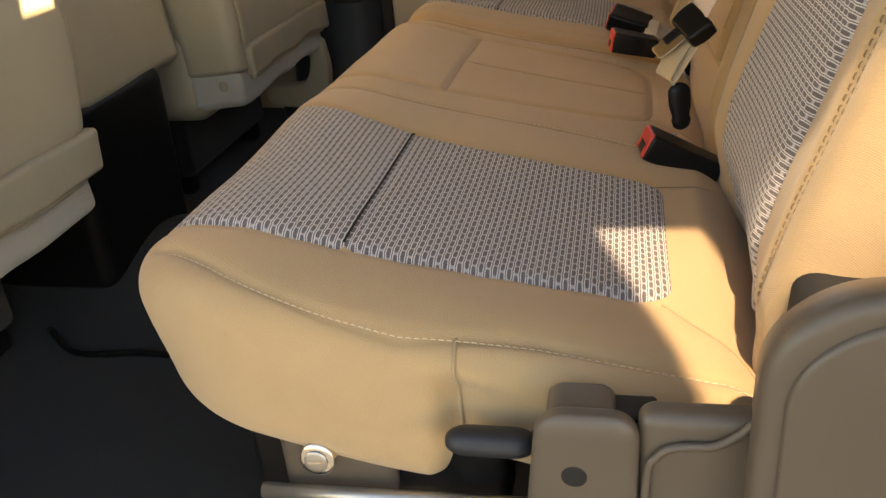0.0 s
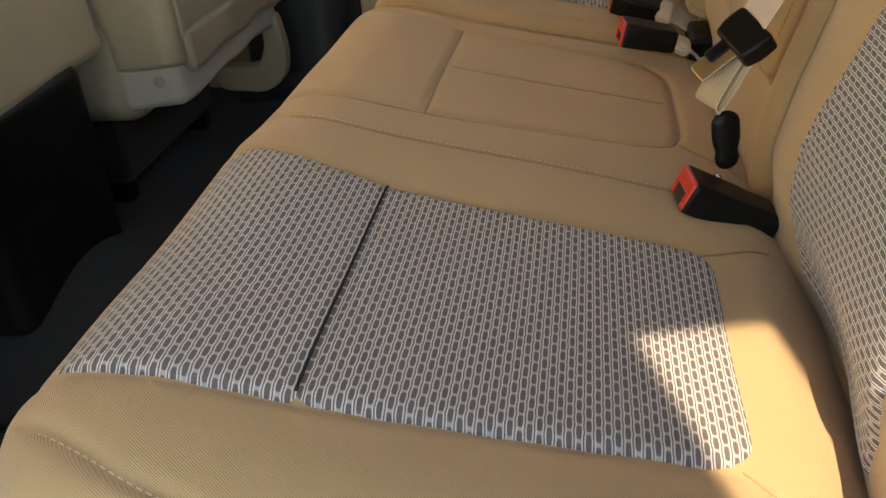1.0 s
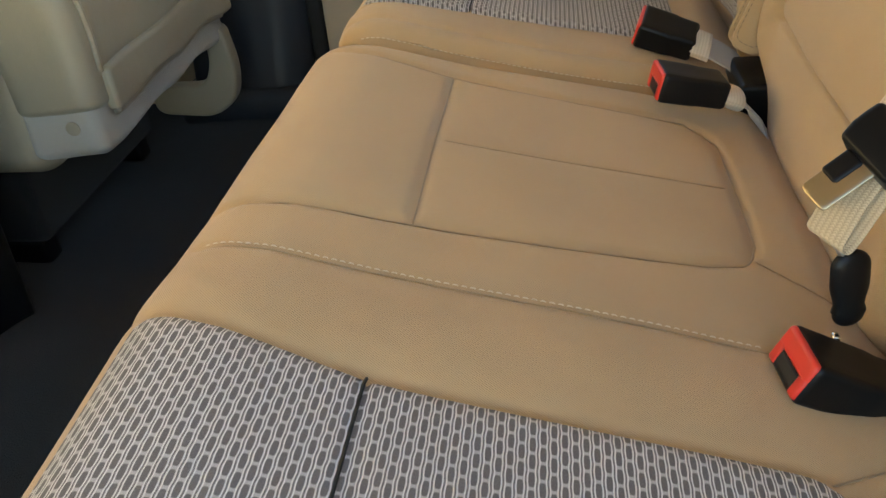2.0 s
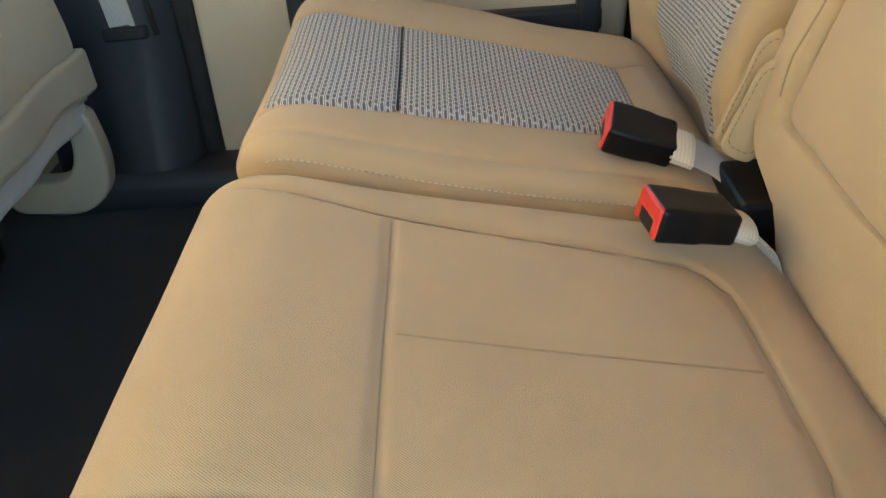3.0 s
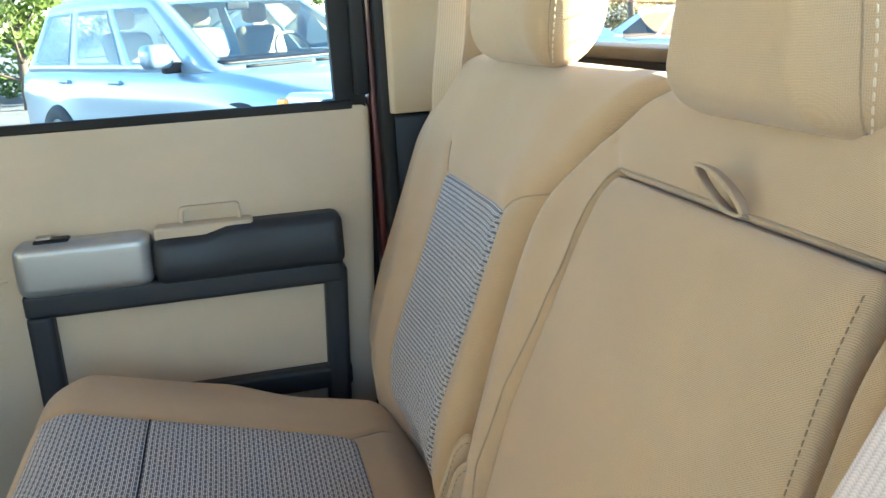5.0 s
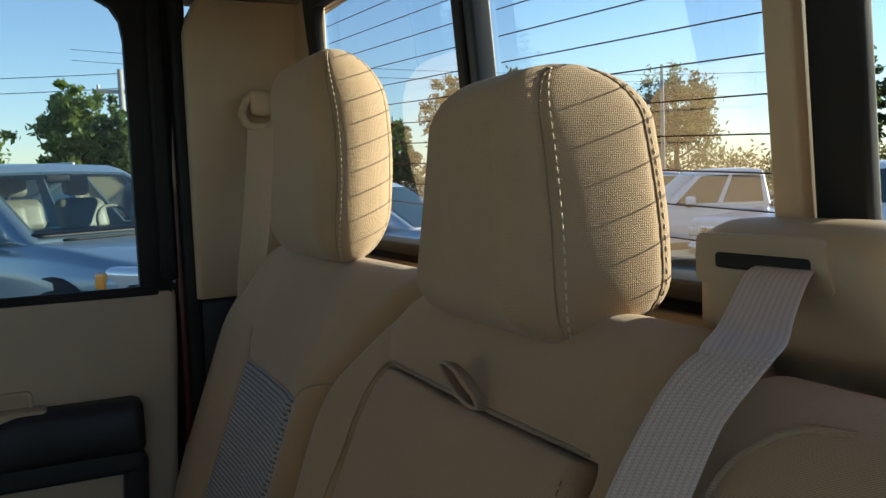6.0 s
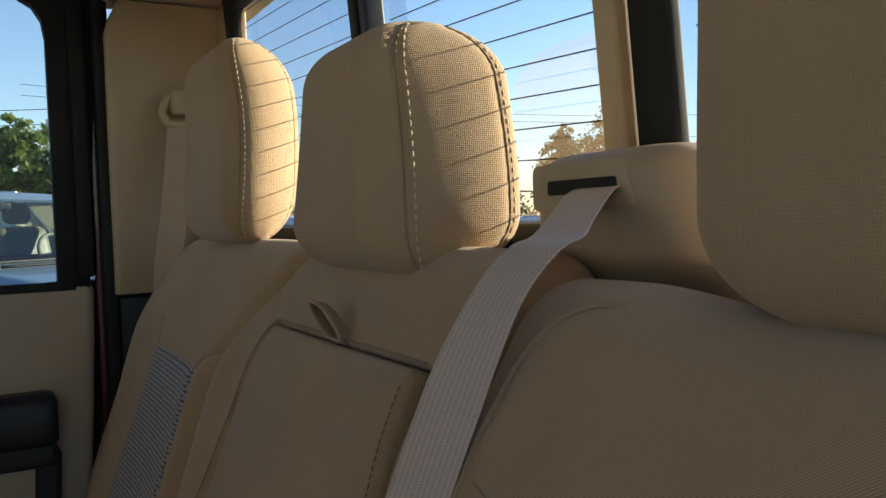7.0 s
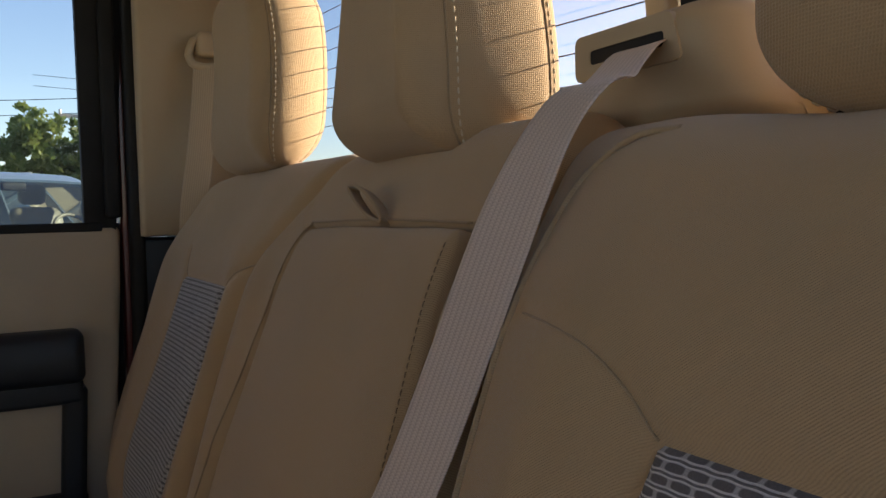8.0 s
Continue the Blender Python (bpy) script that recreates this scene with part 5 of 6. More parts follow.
def front_seat(label, y0, y1, x, seed, low=0.262, flare=None):
    ob = thing("front_seat", label, "seat", group="front seats", at=(x - 0.1, (y0 + y1) / 2, 0.0))
    fn = cover_fn(seed, x, flare)
    V, F = rbox((x - 0.145, y0, low + 0.042), (x, y1, 1.10), (0.035, 0.030, 0.020), 0.014, 5)
    part("back_cover", mesh_from("back_cover", fn(V), F), M_VINYL, ob)
    V, F = rbox((x - 0.140, y0 + 0.006, low - 0.028), (x - 0.010, y1 - 0.012, low + 0.07), (0.022, 0.020, 0.018), 0.010, 5)
    part("skirt", mesh_from("skirt", fn(V), F), M_LINING, ob, "loose pale lining of the seat cover")
    part("snap_button", oriented((-0.003, -0.011, -0.011), (0.003, 0.011, 0.011), (0.002, 0.0105, 0.0105), fn(np.array([[x - 0.052, y0 + 0.004, low + 0.024]]))[0], (0, -1, 0), (1, 0, 0), 0.01, 5), M_VINYL, ob, "round pale snap button")
    hem = fn(np.stack([np.full(40, x + 0.004), np.linspace(y0 + 0.05, y1 - 0.05, 40), np.full(40, low + 0.036)], -1))
    part("hem", tube_mesh("hem", hem, 0.006, 8), M_VINYL, ob)
    # pocket panel on the back with a raised border
    V, F = rbox((x - 0.01, y0 + 0.048, low + 0.036), (x + 0.014, y1 - 0.004, low + 0.104), (0.008, 0.010, 0.010), 0.012, 4)
    part("pocket_flap", mesh_from("pocket_flap", fn(V), F), M_VINYL, ob)
    V, F = rbox((x - 0.01, y0 + 0.052, low + 0.098), (x + 0.005, y1 - 0.02, low + 0.55), (0.006, 0.015, 0.02), 0.015, 4)
    part("pocket", mesh_from("pocket", fn(V), F), M_VINYL, ob)
    side = fn(np.stack([np.full(40, x + 0.002), np.full(40, y0 + 0.044), np.linspace(low + 0.10, 0.95, 40)], -1))
    part("piping", tube_mesh("piping", side, 0.005, 8), M_VINYL, ob)
    # foot and slide rail under the seat
    part("slide_rail", box_mesh("slide_rail", (x - 0.50, y0 + 0.06, 0.0), (x - 0.22, y0 + 0.105, 0.050), 0.008, 0.1, 2), M_BLACK, ob)
    part("slide_rail", box_mesh("slide_rail", (x - 0.50, y1 - 0.105, 0.0), (x - 0.22, y1 - 0.06, 0.050), 0.008, 0.1, 2), M_BLACK, ob)
    part("cushion", box_mesh("cushion", (x - 0.62, y0, 0.20), (x - 0.10, y1, 0.42), 0.05, 0.05, 4), M_VINYL, ob)
    part("mount", box_mesh("mount", (x - 0.46, y0 + 0.05, 0.05), (x - 0.20, y1 - 0.05, 0.23), 0.02, 0.1, 3), M_CARPET, ob)
    return ob


front_seat("front seat in a creased grey-beige vinyl cover with a pocket", 1.645, 2.205, -0.742, 1.0)
front_seat("front seat in a smooth grey-beige vinyl cover near the open door", 0.52, 1.105, -0.760, 2.0, 0.274, (1.105, 0.36))
ps = bpy.data.objects["front_seat"]
part("side_shield", bevelled(prism(round_poly([(-0.93, 0.085), (-0.80, 0.075), (-0.745, 0.11), (-0.732, 0.18), (-0.745, 0.27), (-0.785, 0.27), (-0.785, 0.19), (-0.81, 0.145), (-0.93, 0.145)], 0.03), 2.155, 2.195), 0.008, 3), M_VINYL, ps, "grey-beige plastic side shield")
cs = thing("front_seat", "narrow middle front seat in grey-beige vinyl over a black base", "seat", group="front seats", at=(-0.9, 1.36, 0.0))
part("back_cover", box_mesh("back_cover", (-0.99, 1.225, 0.352), (-0.85, 1.640, 1.0), (0.05, 0.05, 0.03), 0.02, 5, cover_fn(5.0, -0.85)), M_VINYL, cs)
part("base", box_mesh("base", (-1.2, 1.200, 0.02), (-0.855, 1.530, 0.38), (0.03, 0.03, 0.03), 0.05, 4, lambda V: V + np.stack([-0.04 * (0.4 - V[:, 2]), 0 * V[:, 0], 0 * V[:, 0]], -1)), M_BLACK, cs, "black plastic base box")
single("floor_cable", tube_mesh("floor_cable", smooth_path([(-0.93, 1.08, 0.018), (-0.84, 1.02, 0.014), (-0.72, 1.03, 0.013), (-0.62, 1.02, 0.013)], 24), 0.006, 8), M_BLACK, "thin black cable lying on the carpet", "cable")


# ---- outside: ground, vehicles, trees, poles ----
def ground_z(x, y):
    return -0.86 + 0.52 * np.exp(-((x + 1.5) / 8.0) ** 2 - ((y - 9.0) / 4.5) ** 2)


ax = np.concatenate([[-1500, -600, -250, -120], np.linspace(-70, 70, 90), [120, 250, 600, 1500]])
GXX, GYY = np.meshgrid(ax, ax, indexing="ij")
P = np.stack([GXX, GYY, ground_z(GXX, GYY)], -1)
ground = single("ground", grid_mesh("ground", P), M_ASPHALT, "grey asphalt parking lot around the truck", "ground", "structure")


def vehicle(name, label, paint_mat, m, pickup=False, length=4.8, width=1.90, height=1.76, hood=1.06, chrome_grille=False, furnished=False):
    """A parked vehicle, its nose towards its own +x, standing on z = 0."""
    ob = thing(name, label, "car" if not pickup else "truck", group="parked vehicles")
    L, W = length / 2, width / 2
    clear = 0.28 if not pickup else 0.36
    nose = L - 0.05
    cowl = L - (1.35 if not pickup else 1.55)
    rear = -L + (0.05 if not pickup else 1.95)

    def body_fn(V):
        V = V.copy()
        x, y, z = V[:, 0].copy(), V[:, 1].copy(), V[:, 2].copy()
        f = sstep(cowl - 0.2, nose, x)
        up = sstep(0.75, hood + 0.02, z)
        V[:, 2] -= up * (0.10 * f ** 1.5 + 0.04 * sstep(0.5, 1.0, np.abs(y) / W) * f)
        V[:, 1] *= 1 - 0.07 * f ** 2 - 0.05 * sstep(-L + 0.5, -L, x) - 0.035 * np.clip((z - 0.7) / 0.4, 0, 1) - 0.05 * sstep(0.5, 0.25, z)
        V[:, 1] += np.sign(y) * 0.018 * np.exp(-((z - 0.82) / 0.05) ** 2)
        for wx in (L - 0.92, -L + 0.98):
            V[:, 1] += np.sign(y) * 0.03 * np.exp(-((x - wx) / 0.40) ** 2) * sstep(0.95, 0.55, z)
        return V

    V, F = rbox((-L, -W, clear), (L, W, hood), (0.16, 0.12, 0.12), 0.07, 5)
    body = part("body", mesh_from("body", body_fn(V), F), paint_mat, ob)
    hh = height - hood + 0.02

    def cabin(s, y, t):
        """s from rear 0 to front 1, y in half widths, t from beltline 0 to roof 1."""
        s, y, t = np.asarray(s, float), np.asarray(y, float), np.asarray(t, float)
        x0 = rear + (0.06 if pickup else 0.10) + (0.10 if pickup else 0.42) * t
        x1 = cowl + 0.10 - (0.80 if pickup else 1.05) * t
        x = x0 + (x1 - x0) * s
        ww = W * (0.945 - 0.17 * t)
        z = hood - 0.02 + hh * (t - 0.05 * t * (np.abs(2 * s - 1) ** 3) - 0.03 * t * y ** 2)
        return np.stack([x, y * ww * (1 - 0.04 * np.clip(s - 0.8, 0, 1) * 5 * 0.3), z], -1)

    cuts = ((0.06, 0.30), (0.34, 0.60), (0.63, 0.90)) if not pickup else ((0.08, 0.46), (0.51, 0.90))
    pane = M_CARGLASS
    V, F = rbox((0, -1, -0.05), (1, 1, 1.0), (0.05, 0.12, 0.12), 0.02 if furnished else (0.05, 0.1, 0.1), 4)
    if furnished:
        # real openings behind the panes, and seats to see through them
        pane = M_TINTED
        C = V[np.asarray(F)].mean(axis=1)
        up = (C[:, 2] > 0.12) & (C[:, 2] < 0.82)
        cut = (C[:, 0] > 0.97) & (np.abs(C[:, 1]) < 0.86) & (C[:, 2] > 0.09) & (C[:, 2] < 0.87)
        cut |= (C[:, 0] < 0.03) & (np.abs(C[:, 1]) < 0.86) & up
        for a, b in cuts:
            cut |= (np.abs(C[:, 1]) > 0.95) & (C[:, 0] > a + 0.012) & (C[:, 0] < b - 0.012) & up
        F = np.asarray(F)[~cut]
        for sx, sy in ((0.02, 0.38), (0.02, -0.38), (-0.95, 0.40), (-0.95, -0.40)):
            back = part("seat_back", box_mesh("seat_back", (sx - 0.07, sy - 0.24, hood), (sx + 0.07, sy + 0.24, hood + 0.30), (0.06, 0.09, 0.08), 0.04, 5, lambda V: V - np.stack([0.30 * (V[:, 2] - hood), 0 * V[:, 0], 0 * V[:, 0]], -1)), M_VINYL, ob, "grey-beige car seat back")
            part("headrest", box_mesh("headrest", (sx - 0.16, sy - 0.13, hood + 0.32), (sx - 0.07, sy + 0.13, hood + 0.50), (0.04, 0.07, 0.06), 0.04, 5), M_VINYL, back)
        part("dashboard", box_mesh("dashboard", (0.55, -0.80, hood - 0.02), (cowl + 0.02, 0.80, hood + 0.07), (0.08, 0.08, 0.03), 0.06, 4), M_BLACK, ob, "black dashboard")
        th = np.linspace(0, 2 * math.pi, 33)
        wheel = np.stack([0.44 - 0.08 * np.sin(th), 0.38 + 0.18 * np.cos(th), hood + 0.06 + 0.165 * np.sin(th)], -1)
        part("steering_wheel", tube_mesh("steering_wheel", wheel, 0.016, 8), M_VINYL, ob, "grey steering wheel")
        part("inside_mirror", box_mesh("inside_mirror", (0.20, -0.11, hood + 0.43), (0.23, 0.11, hood + 0.50), 0.012, 0.03, 3), M_BLACK, ob, "black inside mirror")
    part("cabin", mesh_from("cabin", cabin(V[:, 0], V[:, 1], V[:, 2]), F), paint_mat, ob)
    # glazing, each pane a thin shell just proud of the cabin
    n = 8
    for sgn in (-1, 1):
        for a, b in cuts:
            S, T = np.meshgrid(np.linspace(0, 1, n), np.linspace(0.10, 0.84, n), indexing="ij")
            Q = cabin(a + (b - a) * S, np.full_like(S, sgn * 1.012), T)
            part("side_window", grid_mesh("side_window", Q if sgn < 0 else Q[::-1]), pane, ob).visible_shadow = not furnished
    Y, T = np.meshgrid(np.linspace(-0.90, 0.90, 12), np.linspace(0.06, 0.90, n), indexing="ij")
    Q = cabin(np.full_like(Y, 1.006), Y, T)
    part("windscreen", grid_mesh("windscreen", Q), pane, ob).visible_shadow = not furnished
    Q = cabin(np.full_like(Y, -0.006), Y, T * 0.95)
    part("rear_window", grid_mesh("rear_window", Q[::-1]), pane, ob).visible_shadow = not furnished
    part("wiper", tube_mesh("wiper", cabin(np.full(6, 1.03), np.linspace(-0.75, -0.05, 6), np.full(6, 0.05)), 0.012, 5), M_RUBBER, ob)
    part("wiper", tube_mesh("wiper", cabin(np.full(6, 1.03), np.linspace(0.0, 0.7, 6), np.full(6, 0.05)), 0.012, 5), M_RUBBER, ob)
    for sgn in (-1, 1):
        part("door_mirror", box_mesh("door_mirror", (cowl - 0.52, sgn * (W + 0.10) - 0.11, hood + 0.02), (cowl - 0.34, sgn * (W + 0.10) + 0.11, hood + 0.20), (0.06, 0.06, 0.06), 0.05, 4), paint_mat, ob)
        part("mirror_foot", box_mesh("mirror_foot", (cowl - 0.46, sgn * (W - 0.02) - 0.08, hood - 0.02), (cowl - 0.38, sgn * (W - 0.02) + 0.08, hood + 0.06), 0.02, 0.05, 3), M_BLACK, ob)
        hl = part("headlight", box_mesh("headlight", (L - 0.50, sgn * (W - 0.25) - 0.20, 0.70), (L + 0.02, sgn * (W - 0.25) + 0.20, 0.90), (0.08, 0.06, 0.05), 0.05, 4), M_LAMP, ob, "clear headlight")
        part("indicator", box_mesh("indicator", (L - 0.53, sgn * (W - 0.07) - 0.045, 0.75), (L - 0.43, sgn * (W - 0.07) + 0.045, 0.86), 0.02, 0.05, 3), M_AMBER, hl, "amber indicator")
        part("door_handle", box_mesh("door_handle", (cowl - 1.45, sgn * (W - 0.02) - 0.03, 0.92), (cowl - 1.25, sgn * (W - 0.02) + 0.03, 0.955), 0.012, 0.05, 3), paint_mat, ob)
        part("door_handle", box_mesh("door_handle", (cowl - 2.40, sgn * (W - 0.02) - 0.03, 0.92), (cowl - 2.20, sgn * (W - 0.02) + 0.03, 0.955), 0.012, 0.05, 3), paint_mat, ob)
        if not pickup:
            part("roof_rail", tube_mesh("roof_rail", cabin(np.linspace(0.08, 0.72, 12), np.full(12, sgn * 0.86), np.full(12, 1.02)), 0.020, 6), M_SILVER, ob, "silver roof rail")
        for wx in (L - 0.92, -L + 0.98):
            rad = 0.37 if not pickup else 0.41
            a = np.linspace(0, 2 * math.pi, 29)
            prof = [(rad * 0.62, -0.10), (rad * 0.90, -0.115), (rad, -0.07), (rad, 0.07), (rad * 0.90, 0.115), (rad * 0.62, 0.10)]
            Pw = np.stack([np.stack([wx + r * np.cos(a), np.full(29, sgn * (W - 0.10) + o), rad + r * np.sin(a)], -1) for r, o in prof], 1)
            arch = np.stack([np.stack([wx + r * np.cos(a), np.full(29, sgn * (W + 0.006) + o), rad + 0.02 + r * np.sin(a)], -1) for r, o in ((0.0, 0.0), (rad + 0.07, 0.0), (rad + 0.07, -sgn * 0.2))], 1)
            part("wheel_arch", grid_mesh("wheel_arch", arch), M_RUBBER, ob)
            ty = part("wheel", grid_mesh("wheel", Pw + np.array([0, sgn * 0.035, 0])), M_RUBBER, ob, "black tyre")
            spokes = []
            for k in range(5):
                th = k * 2 * math.pi / 5
                c0 = np.array([wx + 0.05 * math.cos(th), sgn * (W + 0.02), rad + 0.05 * math.sin(th)])
                c1 = np.array([wx + rad * 0.63 * math.cos(th), sgn * (W + 0.01), rad + rad * 0.63 * math.sin(th)])
                spokes.append(tube([c0, (c0 + c1) / 2, c1], [0.05, 0.035, 0.05], 6, False))
            rim = np.stack([np.stack([wx + r * np.cos(a), np.full(29, sgn * (W + o)), rad + r * np.sin(a)], -1) for r, o in ((rad * 0.56, -0.02), (rad * 0.66, 0.02), (rad * 0.63, -0.03))], 1)
            n0, m0 = rim.shape[:2]
            idx = np.arange(n0 * m0).reshape(n0, m0)
            spokes.append((rim.reshape(-1, 3), np.stack([idx[:-1, :-1], idx[1:, :-1], idx[1:, 1:], idx[:-1, 1:]], -1).reshape(-1, 4)))
            part("rim", mesh_from("rim", *join(spokes)), M_SILVER, ty, "silver spoked rim")
    part("grille", box_mesh("grille", (L - 0.06, -0.52, 0.66), (L + 0.015, 0.52, 0.92), (0.02, 0.05, 0.05), 0.1, 3), M_CHROME if chrome_grille else M_BLACK, ob)
    for k in range(4 if chrome_grille else 6):
        w = 0.88 / (4 if chrome_grille else 6)
        part("grille_opening", box_mesh("grille_opening", (L - 0.02, -0.44 + k * w + 0.02, 0.69), (L + 0.022, -0.44 + (k + 1) * w - 0.02, 0.89), 0.015, 0.1, 2), M_RUBBER, ob)
    part("front_bumper", box_mesh("front_bumper", (L - 0.22, -W + 0.06, 0.40), (L + 0.06, W - 0.06, 0.60), (0.08, 0.10, 0.06), 0.1, 4), M_CHROME if chrome_grille else paint_mat, ob)
    part("lower_trim", box_mesh("lower_trim", (-L + 0.12, -W - 0.004, clear - 0.02), (L - 0.12, W + 0.004, clear + 0.14), (0.05, 0.03, 0.04), 0.2, 3), M_BLACK, ob)
    ob.matrix_basis = m
    return ob


M_LAMP = Nodes("headlight_lens").done((0.62, 0.64, 0.66), 0.08, metal=0.4, coat=0.8)
M_AMBER = Nodes("amber_lens").done((0.85, 0.32, 0.03), 0.2, coat=0.5)
P_BLUE = paint("blue_grey_paint", (0.17, 0.23, 0.29), 0.35)
P_WHITE = paint("white_paint", (0.72, 0.73, 0.74), 0.0)
P_SILVER = paint("silver_blue_paint", (0.50, 0.55, 0.62), 0.2)


def parked(x, y, heading, lift=0.0):
    return pose(x, y, float(ground_z(np.array(x), np.array(y))) + lift, 0, 0, heading)


vehicle("suv", "blue-grey parked sport utility car with silver roof rails", P_BLUE, parked(0.02, 8.62, -56.7), height=1.66, hood=1.04, furnished=True)
vehicle("suv", "pale parked sport utility car behind another", P_SILVER, parked(4.6, 12.8, -50))


def polar(az, d):
    return 0.06 + d * math.sin(radians(az)), 0.72 + d * math.cos(radians(az))


vehicle("pickup_truck", "silver-blue parked pickup truck with chrome grille", P_SILVER, parked(*polar(39.3, 23.0), 150), True, 5.6, 1.98, 1.90, 1.18, True)
vehicle("pickup_truck", "white parked pickup truck with chrome grille", P_WHITE, parked(*polar(43.6, 18.0), 152), True, 5.6, 1.98, 1.90, 1.18, True)
vehicle("pickup_truck", "white parked crew cab pickup truck", P_WHITE, parked(*polar(52.4, 16.0), 165), True, 5.7, 1.98, 1.92, 1.18, True)
vehicle("suv", "white parked sport utility car among trucks", P_WHITE, parked(*polar(33.0, 24.0), 150))
vehicle("suv", "silver parked sport utility car by the trees", P_SILVER, parked(*polar(27.5, 21.0), 150))

M_BARK = plastic("bark", (0.085, 0.065, 0.048), 0.9, 40.0, 0.9)
LEAVES = (leafy("leaves_green", (0.045, 0.085, 0.022), (0.10, 0.135, 0.040)),
          leafy("leaves_olive", (0.075, 0.082, 0.028), (0.17, 0.145, 0.055)),
          leafy("leaves_bright", (0.07, 0.125, 0.022), (0.17, 0.21, 0.05)))


def leaf_cloud(rng, centres, radii, per_clump, size):
    """Many small leaves gathered in clumps."""
    k = len(centres)
    c = np.repeat(centres, per_clump, axis=0)
    r = np.repeat(radii, per_clump)[:, None]
    n = len(c)
    p = c + rng.normal(size=(n, 3)) * r * np.array([0.55, 0.55, 0.42])
    a = rng.normal(size=(n, 3))
    a /= np.linalg.norm(a, axis=1, keepdims=True)
    b = np.cross(a, rng.normal(size=(n, 3)))
    b /= np.linalg.norm(b, axis=1, keepdims=True)
    s = size * rng.uniform(0.6, 1.3, (n, 1))
    V = np.stack([p - a * s, p + b * s * 0.45, p + a * s, p - b * s * 0.45], 1).reshape(-1, 3)
    return V, np.arange(4 * n).reshape(-1, 4)


def tree(label, x, y, height, spread, seed, leaves, clumps=110, per_clump=42, size=0.15, open_crown=False):
    rng = np.random.default_rng(seed)
    z0 = float(ground_z(np.array(x), np.array(y)))
    ob = thing("tree", label, "tree", group="trees round the lot", at=(x, y, z0))
    base = np.array([x, y, z0])
    lean = rng.normal(size=2) * 0.03 * height
    tp = smooth_path([base, base + (lean[0] * 0.3, lean[1] * 0.3, height * 0.35), base + (lean[0], lean[1], height * 0.9)], 10)
    parts = [tube(tp, np.linspace(0.030, 0.008, 10) * height, 8)]
    cen, rad = [], []
    for k in range(9):
        f = rng.uniform(0.28, 0.8)
        st = tp[int(f * 9)]
        th = rng.uniform(0, 2 * math.pi)
        ln = spread * rng.uniform(0.55, 1.0) * (1.1 - 0.5 * f)
        en = st + np.array([math.cos(th) * ln, math.sin(th) * ln, height * rng.uniform(0.10, 0.25)])
        parts.append(tube(smooth_path([st, (st + en) / 2 + (0, 0, -0.03 * height), en], 6), np.linspace(0.010, 0.003, 6) * height, 5))
        cen.append(en)
        rad.append(spread * 0.20)
    V, F = join(parts)
    part("trunk", mesh_from("trunk", V, tri_clean(F)), M_BARK, ob)
    mid = base + (lean[0], lean[1], height * 0.62)
    while len(cen) < clumps:
        d = rng.normal(size=3)
        d /= np.linalg.norm(d)
        q = mid + d * np.array([spread, spread, height * 0.38]) * rng.uniform(0.35, 0.98)
        cen.append(q)
        rad.append(spread * rng.uniform(0.10, 0.24) * (0.8 if open_crown else 1.0))
    V, F = leaf_cloud(rng, np.array(cen), np.array(rad), per_clump, size)
    part("crown", mesh_from("crown", V, F, smooth=False), LEAVES[leaves], ob)
    return ob


tree("tall leafy tree with an uneven olive crown", *polar(41.2, 56), 8.8, 2.9, 1, 1, 170, 50)
tree("tall leafy tree beside the pole", *polar(38.8, 58), 7.4, 1.9, 2, 1)
tree("narrow leafy tree behind parked trucks", *polar(36.0, 55), 7.6, 1.5, 3, 1)
tree("broad leafy tree behind the bench headrest", *polar(31.6, 55), 9.0, 2.3, 4, 1, 150)
tree("leafy tree between the two headrests", *polar(26.6, 56), 8.9, 2.1, 15, 1, 150)
tree("small dark tree by the lot", *polar(22.6, 50), 5.6, 1.3, 5, 0)
tree("tall tree with an open crown", *polar(51.9, 52), 9.0, 1.7, 6, 0, 170, 60, 0.16, True)
tree("tall tree with an open olive crown", *polar(55.2, 52), 8.2, 1.9, 7, 1, 170, 60, 0.16, True)
tree("leafy tree behind the last truck", *polar(58.5, 50), 7.6, 2.4, 8, 1)
tree("bright green leafy tree by the lot's edge", *polar(2.2, 27), 5.3, 1.0, 9, 2, 190, 60, 0.11)
tree("slim green leafy tree by the lot's edge", *polar(4.9, 27), 4.7, 0.8, 10, 0, 130, 50, 0.11)
tree("bright green leafy tree beyond the car", *polar(-4.5, 26), 4.9, 1.5, 11, 2, 110, 40, 0.10)
tree("broad green tree beyond the car", *polar(-12.0, 25), 5.2, 2.0, 12, 2, 130, 42, 0.11)
tree("broad green tree beyond the car", *polar(-18.5, 25), 5.6, 2.2, 13, 2, 130, 42, 0.11)
tree("broad green tree beyond the car", *polar(-26.0, 25), 5.4, 2.2, 14, 0, 130, 42, 0.11)

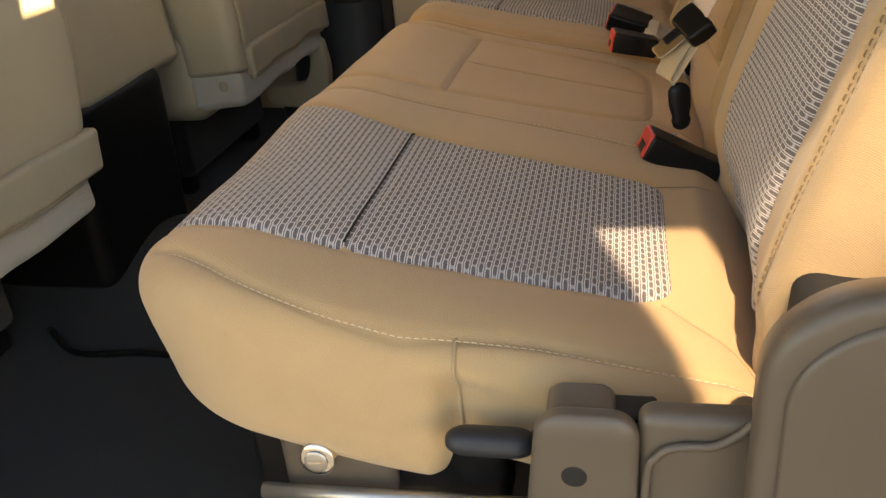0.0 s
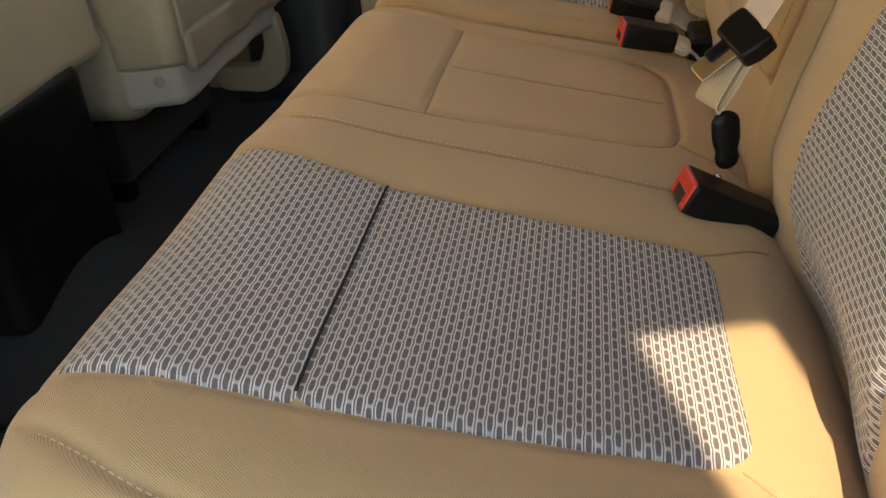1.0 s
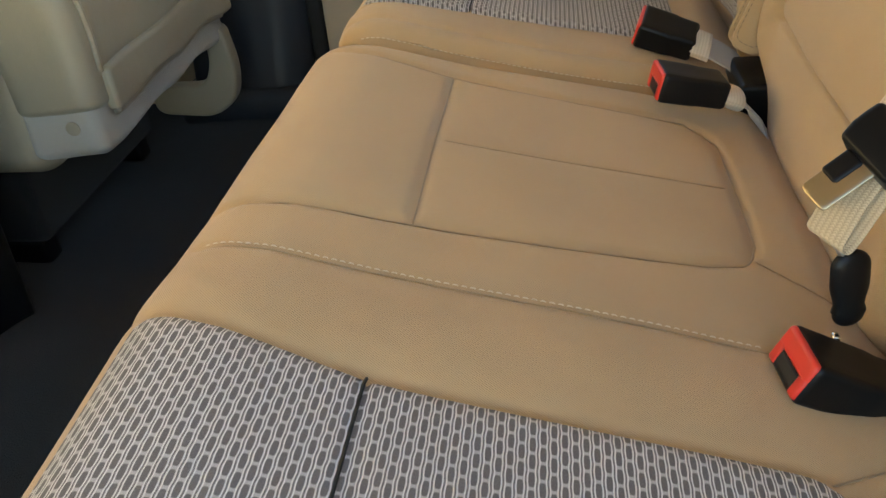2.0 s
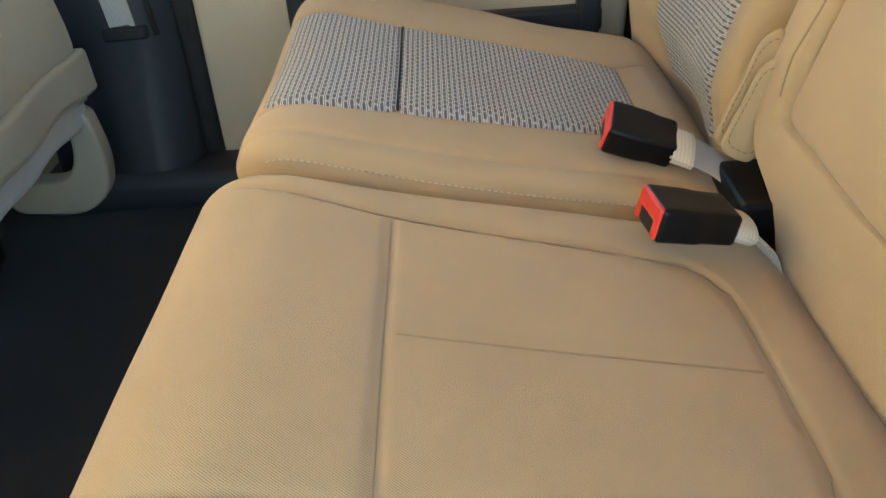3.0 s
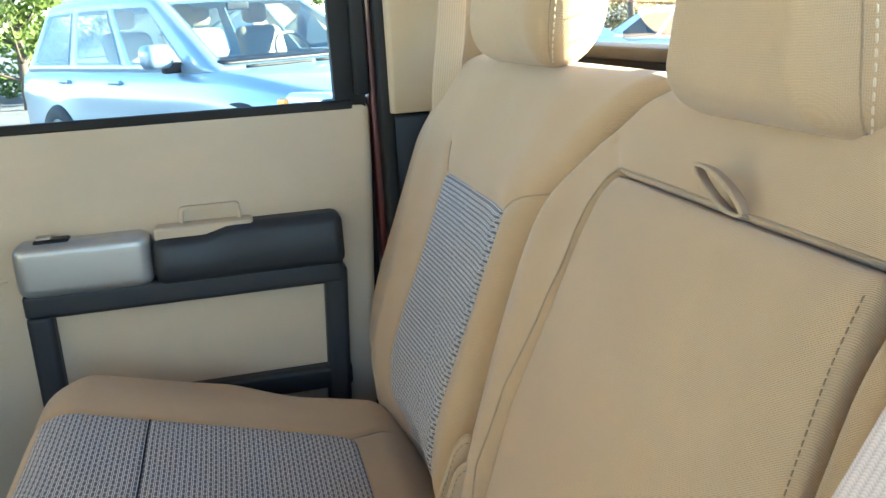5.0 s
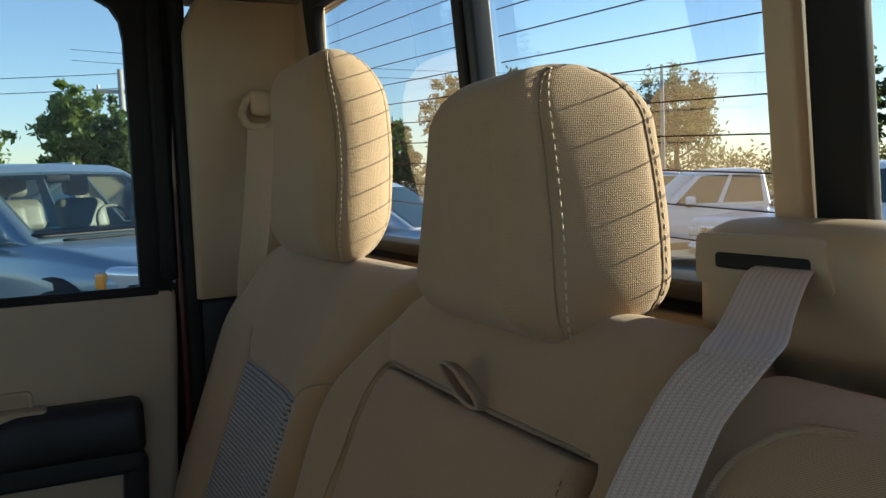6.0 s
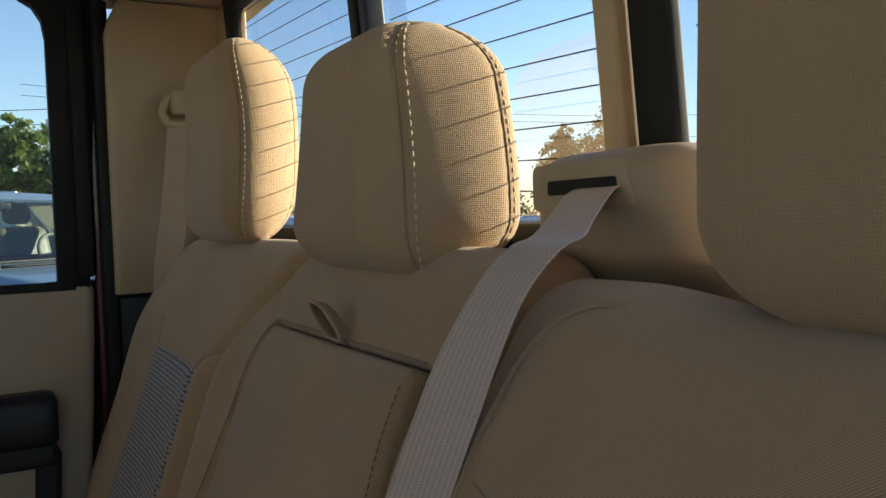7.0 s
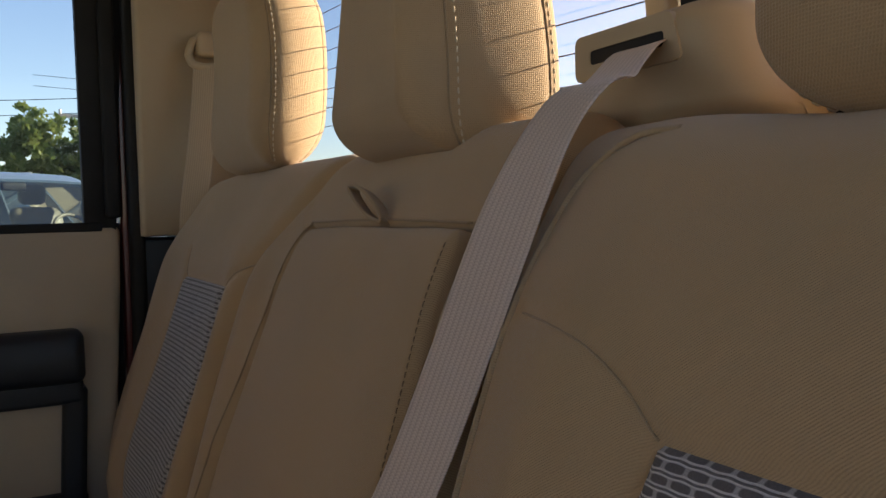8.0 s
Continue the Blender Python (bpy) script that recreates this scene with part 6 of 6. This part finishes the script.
rng = np.random.default_rng(77)
cen = []
for az in np.linspace(16, 66, 240):
    x, y = polar(az + rng.normal() * 0.1, 62 + rng.normal() * 1.5)
    cen.append((x, y, -0.86 + rng.uniform(0.3, 2.8)))
V, F = leaf_cloud(rng, np.array(cen), rng.uniform(0.7, 1.3, 240), 90, 0.17)
single("hedge", mesh_from("hedge", V, F, smooth=False), LEAVES[1], "dense olive hedge along the lot's edge", "hedge", "stuff")
cen = []
for az in np.linspace(-34, 15, 160):
    x, y = polar(az + rng.normal() * 0.1, 30 + rng.normal() * 0.8)
    cen.append((x, y, -0.86 + rng.uniform(0.2, 2.0)))
V, F = leaf_cloud(rng, np.array(cen), rng.uniform(0.5, 0.9, 160), 80, 0.12)
single("hedge", mesh_from("hedge", V, F, smooth=False), LEAVES[0], "dense green hedge behind the parked cars", "hedge", "stuff")

M_POLE = plastic("weathered_wood", (0.42, 0.38, 0.33), 0.85, 30.0, 0.5)


def pole(x, y, top, label, arms=True):
    z0 = float(ground_z(np.array(x), np.array(y)))
    ob = thing("utility_pole", label, "pole", group="utility poles", at=(x, y, z0))
    part("post", tube_mesh("post", [(x, y, z0), (x, y, (z0 + top) / 2), (x, y, top)], [0.15, 0.13, 0.10], 10), M_POLE, ob)
    if arms:
        part("crossarm", box_mesh("crossarm", (x - 0.9, y - 0.06, top - 0.9), (x + 0.9, y + 0.06, top - 0.76), 0.02, 0.5, 2), M_POLE, ob)
        for k in (-0.8, 0.8):
            part("insulator", box_mesh("insulator", (x + k - 0.05, y - 0.05, top - 0.77), (x + k + 0.05, y + 0.05, top - 0.58), 0.03, 0.1, 3), M_STEEL, ob)
    return ob


pole(33.38, 40.0, 7.3, "pale weathered wooden utility pole by the trees", False)
px, py = polar(4.9, 34)
pole(px, py, 5.6, "thin utility pole behind the parked cars")
qx, qy = polar(-9.5, 33)
pole(qx, qy, 6.4, "pale utility pole behind the parked cars", False)
wires = [((px, py, 5.45), (qx - 14, qy + 2, 5.2)), ((px, py, 4.9), (qx - 14, qy + 2, 4.7)), ((33.38, 40.0, 6.7), (2.0, 52.0, 9.0)), ((33.38, 40.0, 6.3), (2.0, 52.0, 8.4)), ((33.38, 40.0, 6.7), (60.0, 26.0, 7.4)),
         ((33.38, 40.0, 5.4), (60.0, 26.0, 6.0))]
for a, b in wires:
    a, b = np.array(a), np.array(b)
    t = np.linspace(0, 1, 24)[:, None]
    w = a + (b - a) * t - np.array([0, 0, 1.0]) * (4 * t * (1 - t)) * 0.35
    single("power_line", tube_mesh("power_line", w, 0.014, 5), M_RUBBER, "thin dark overhead power line", "power line")
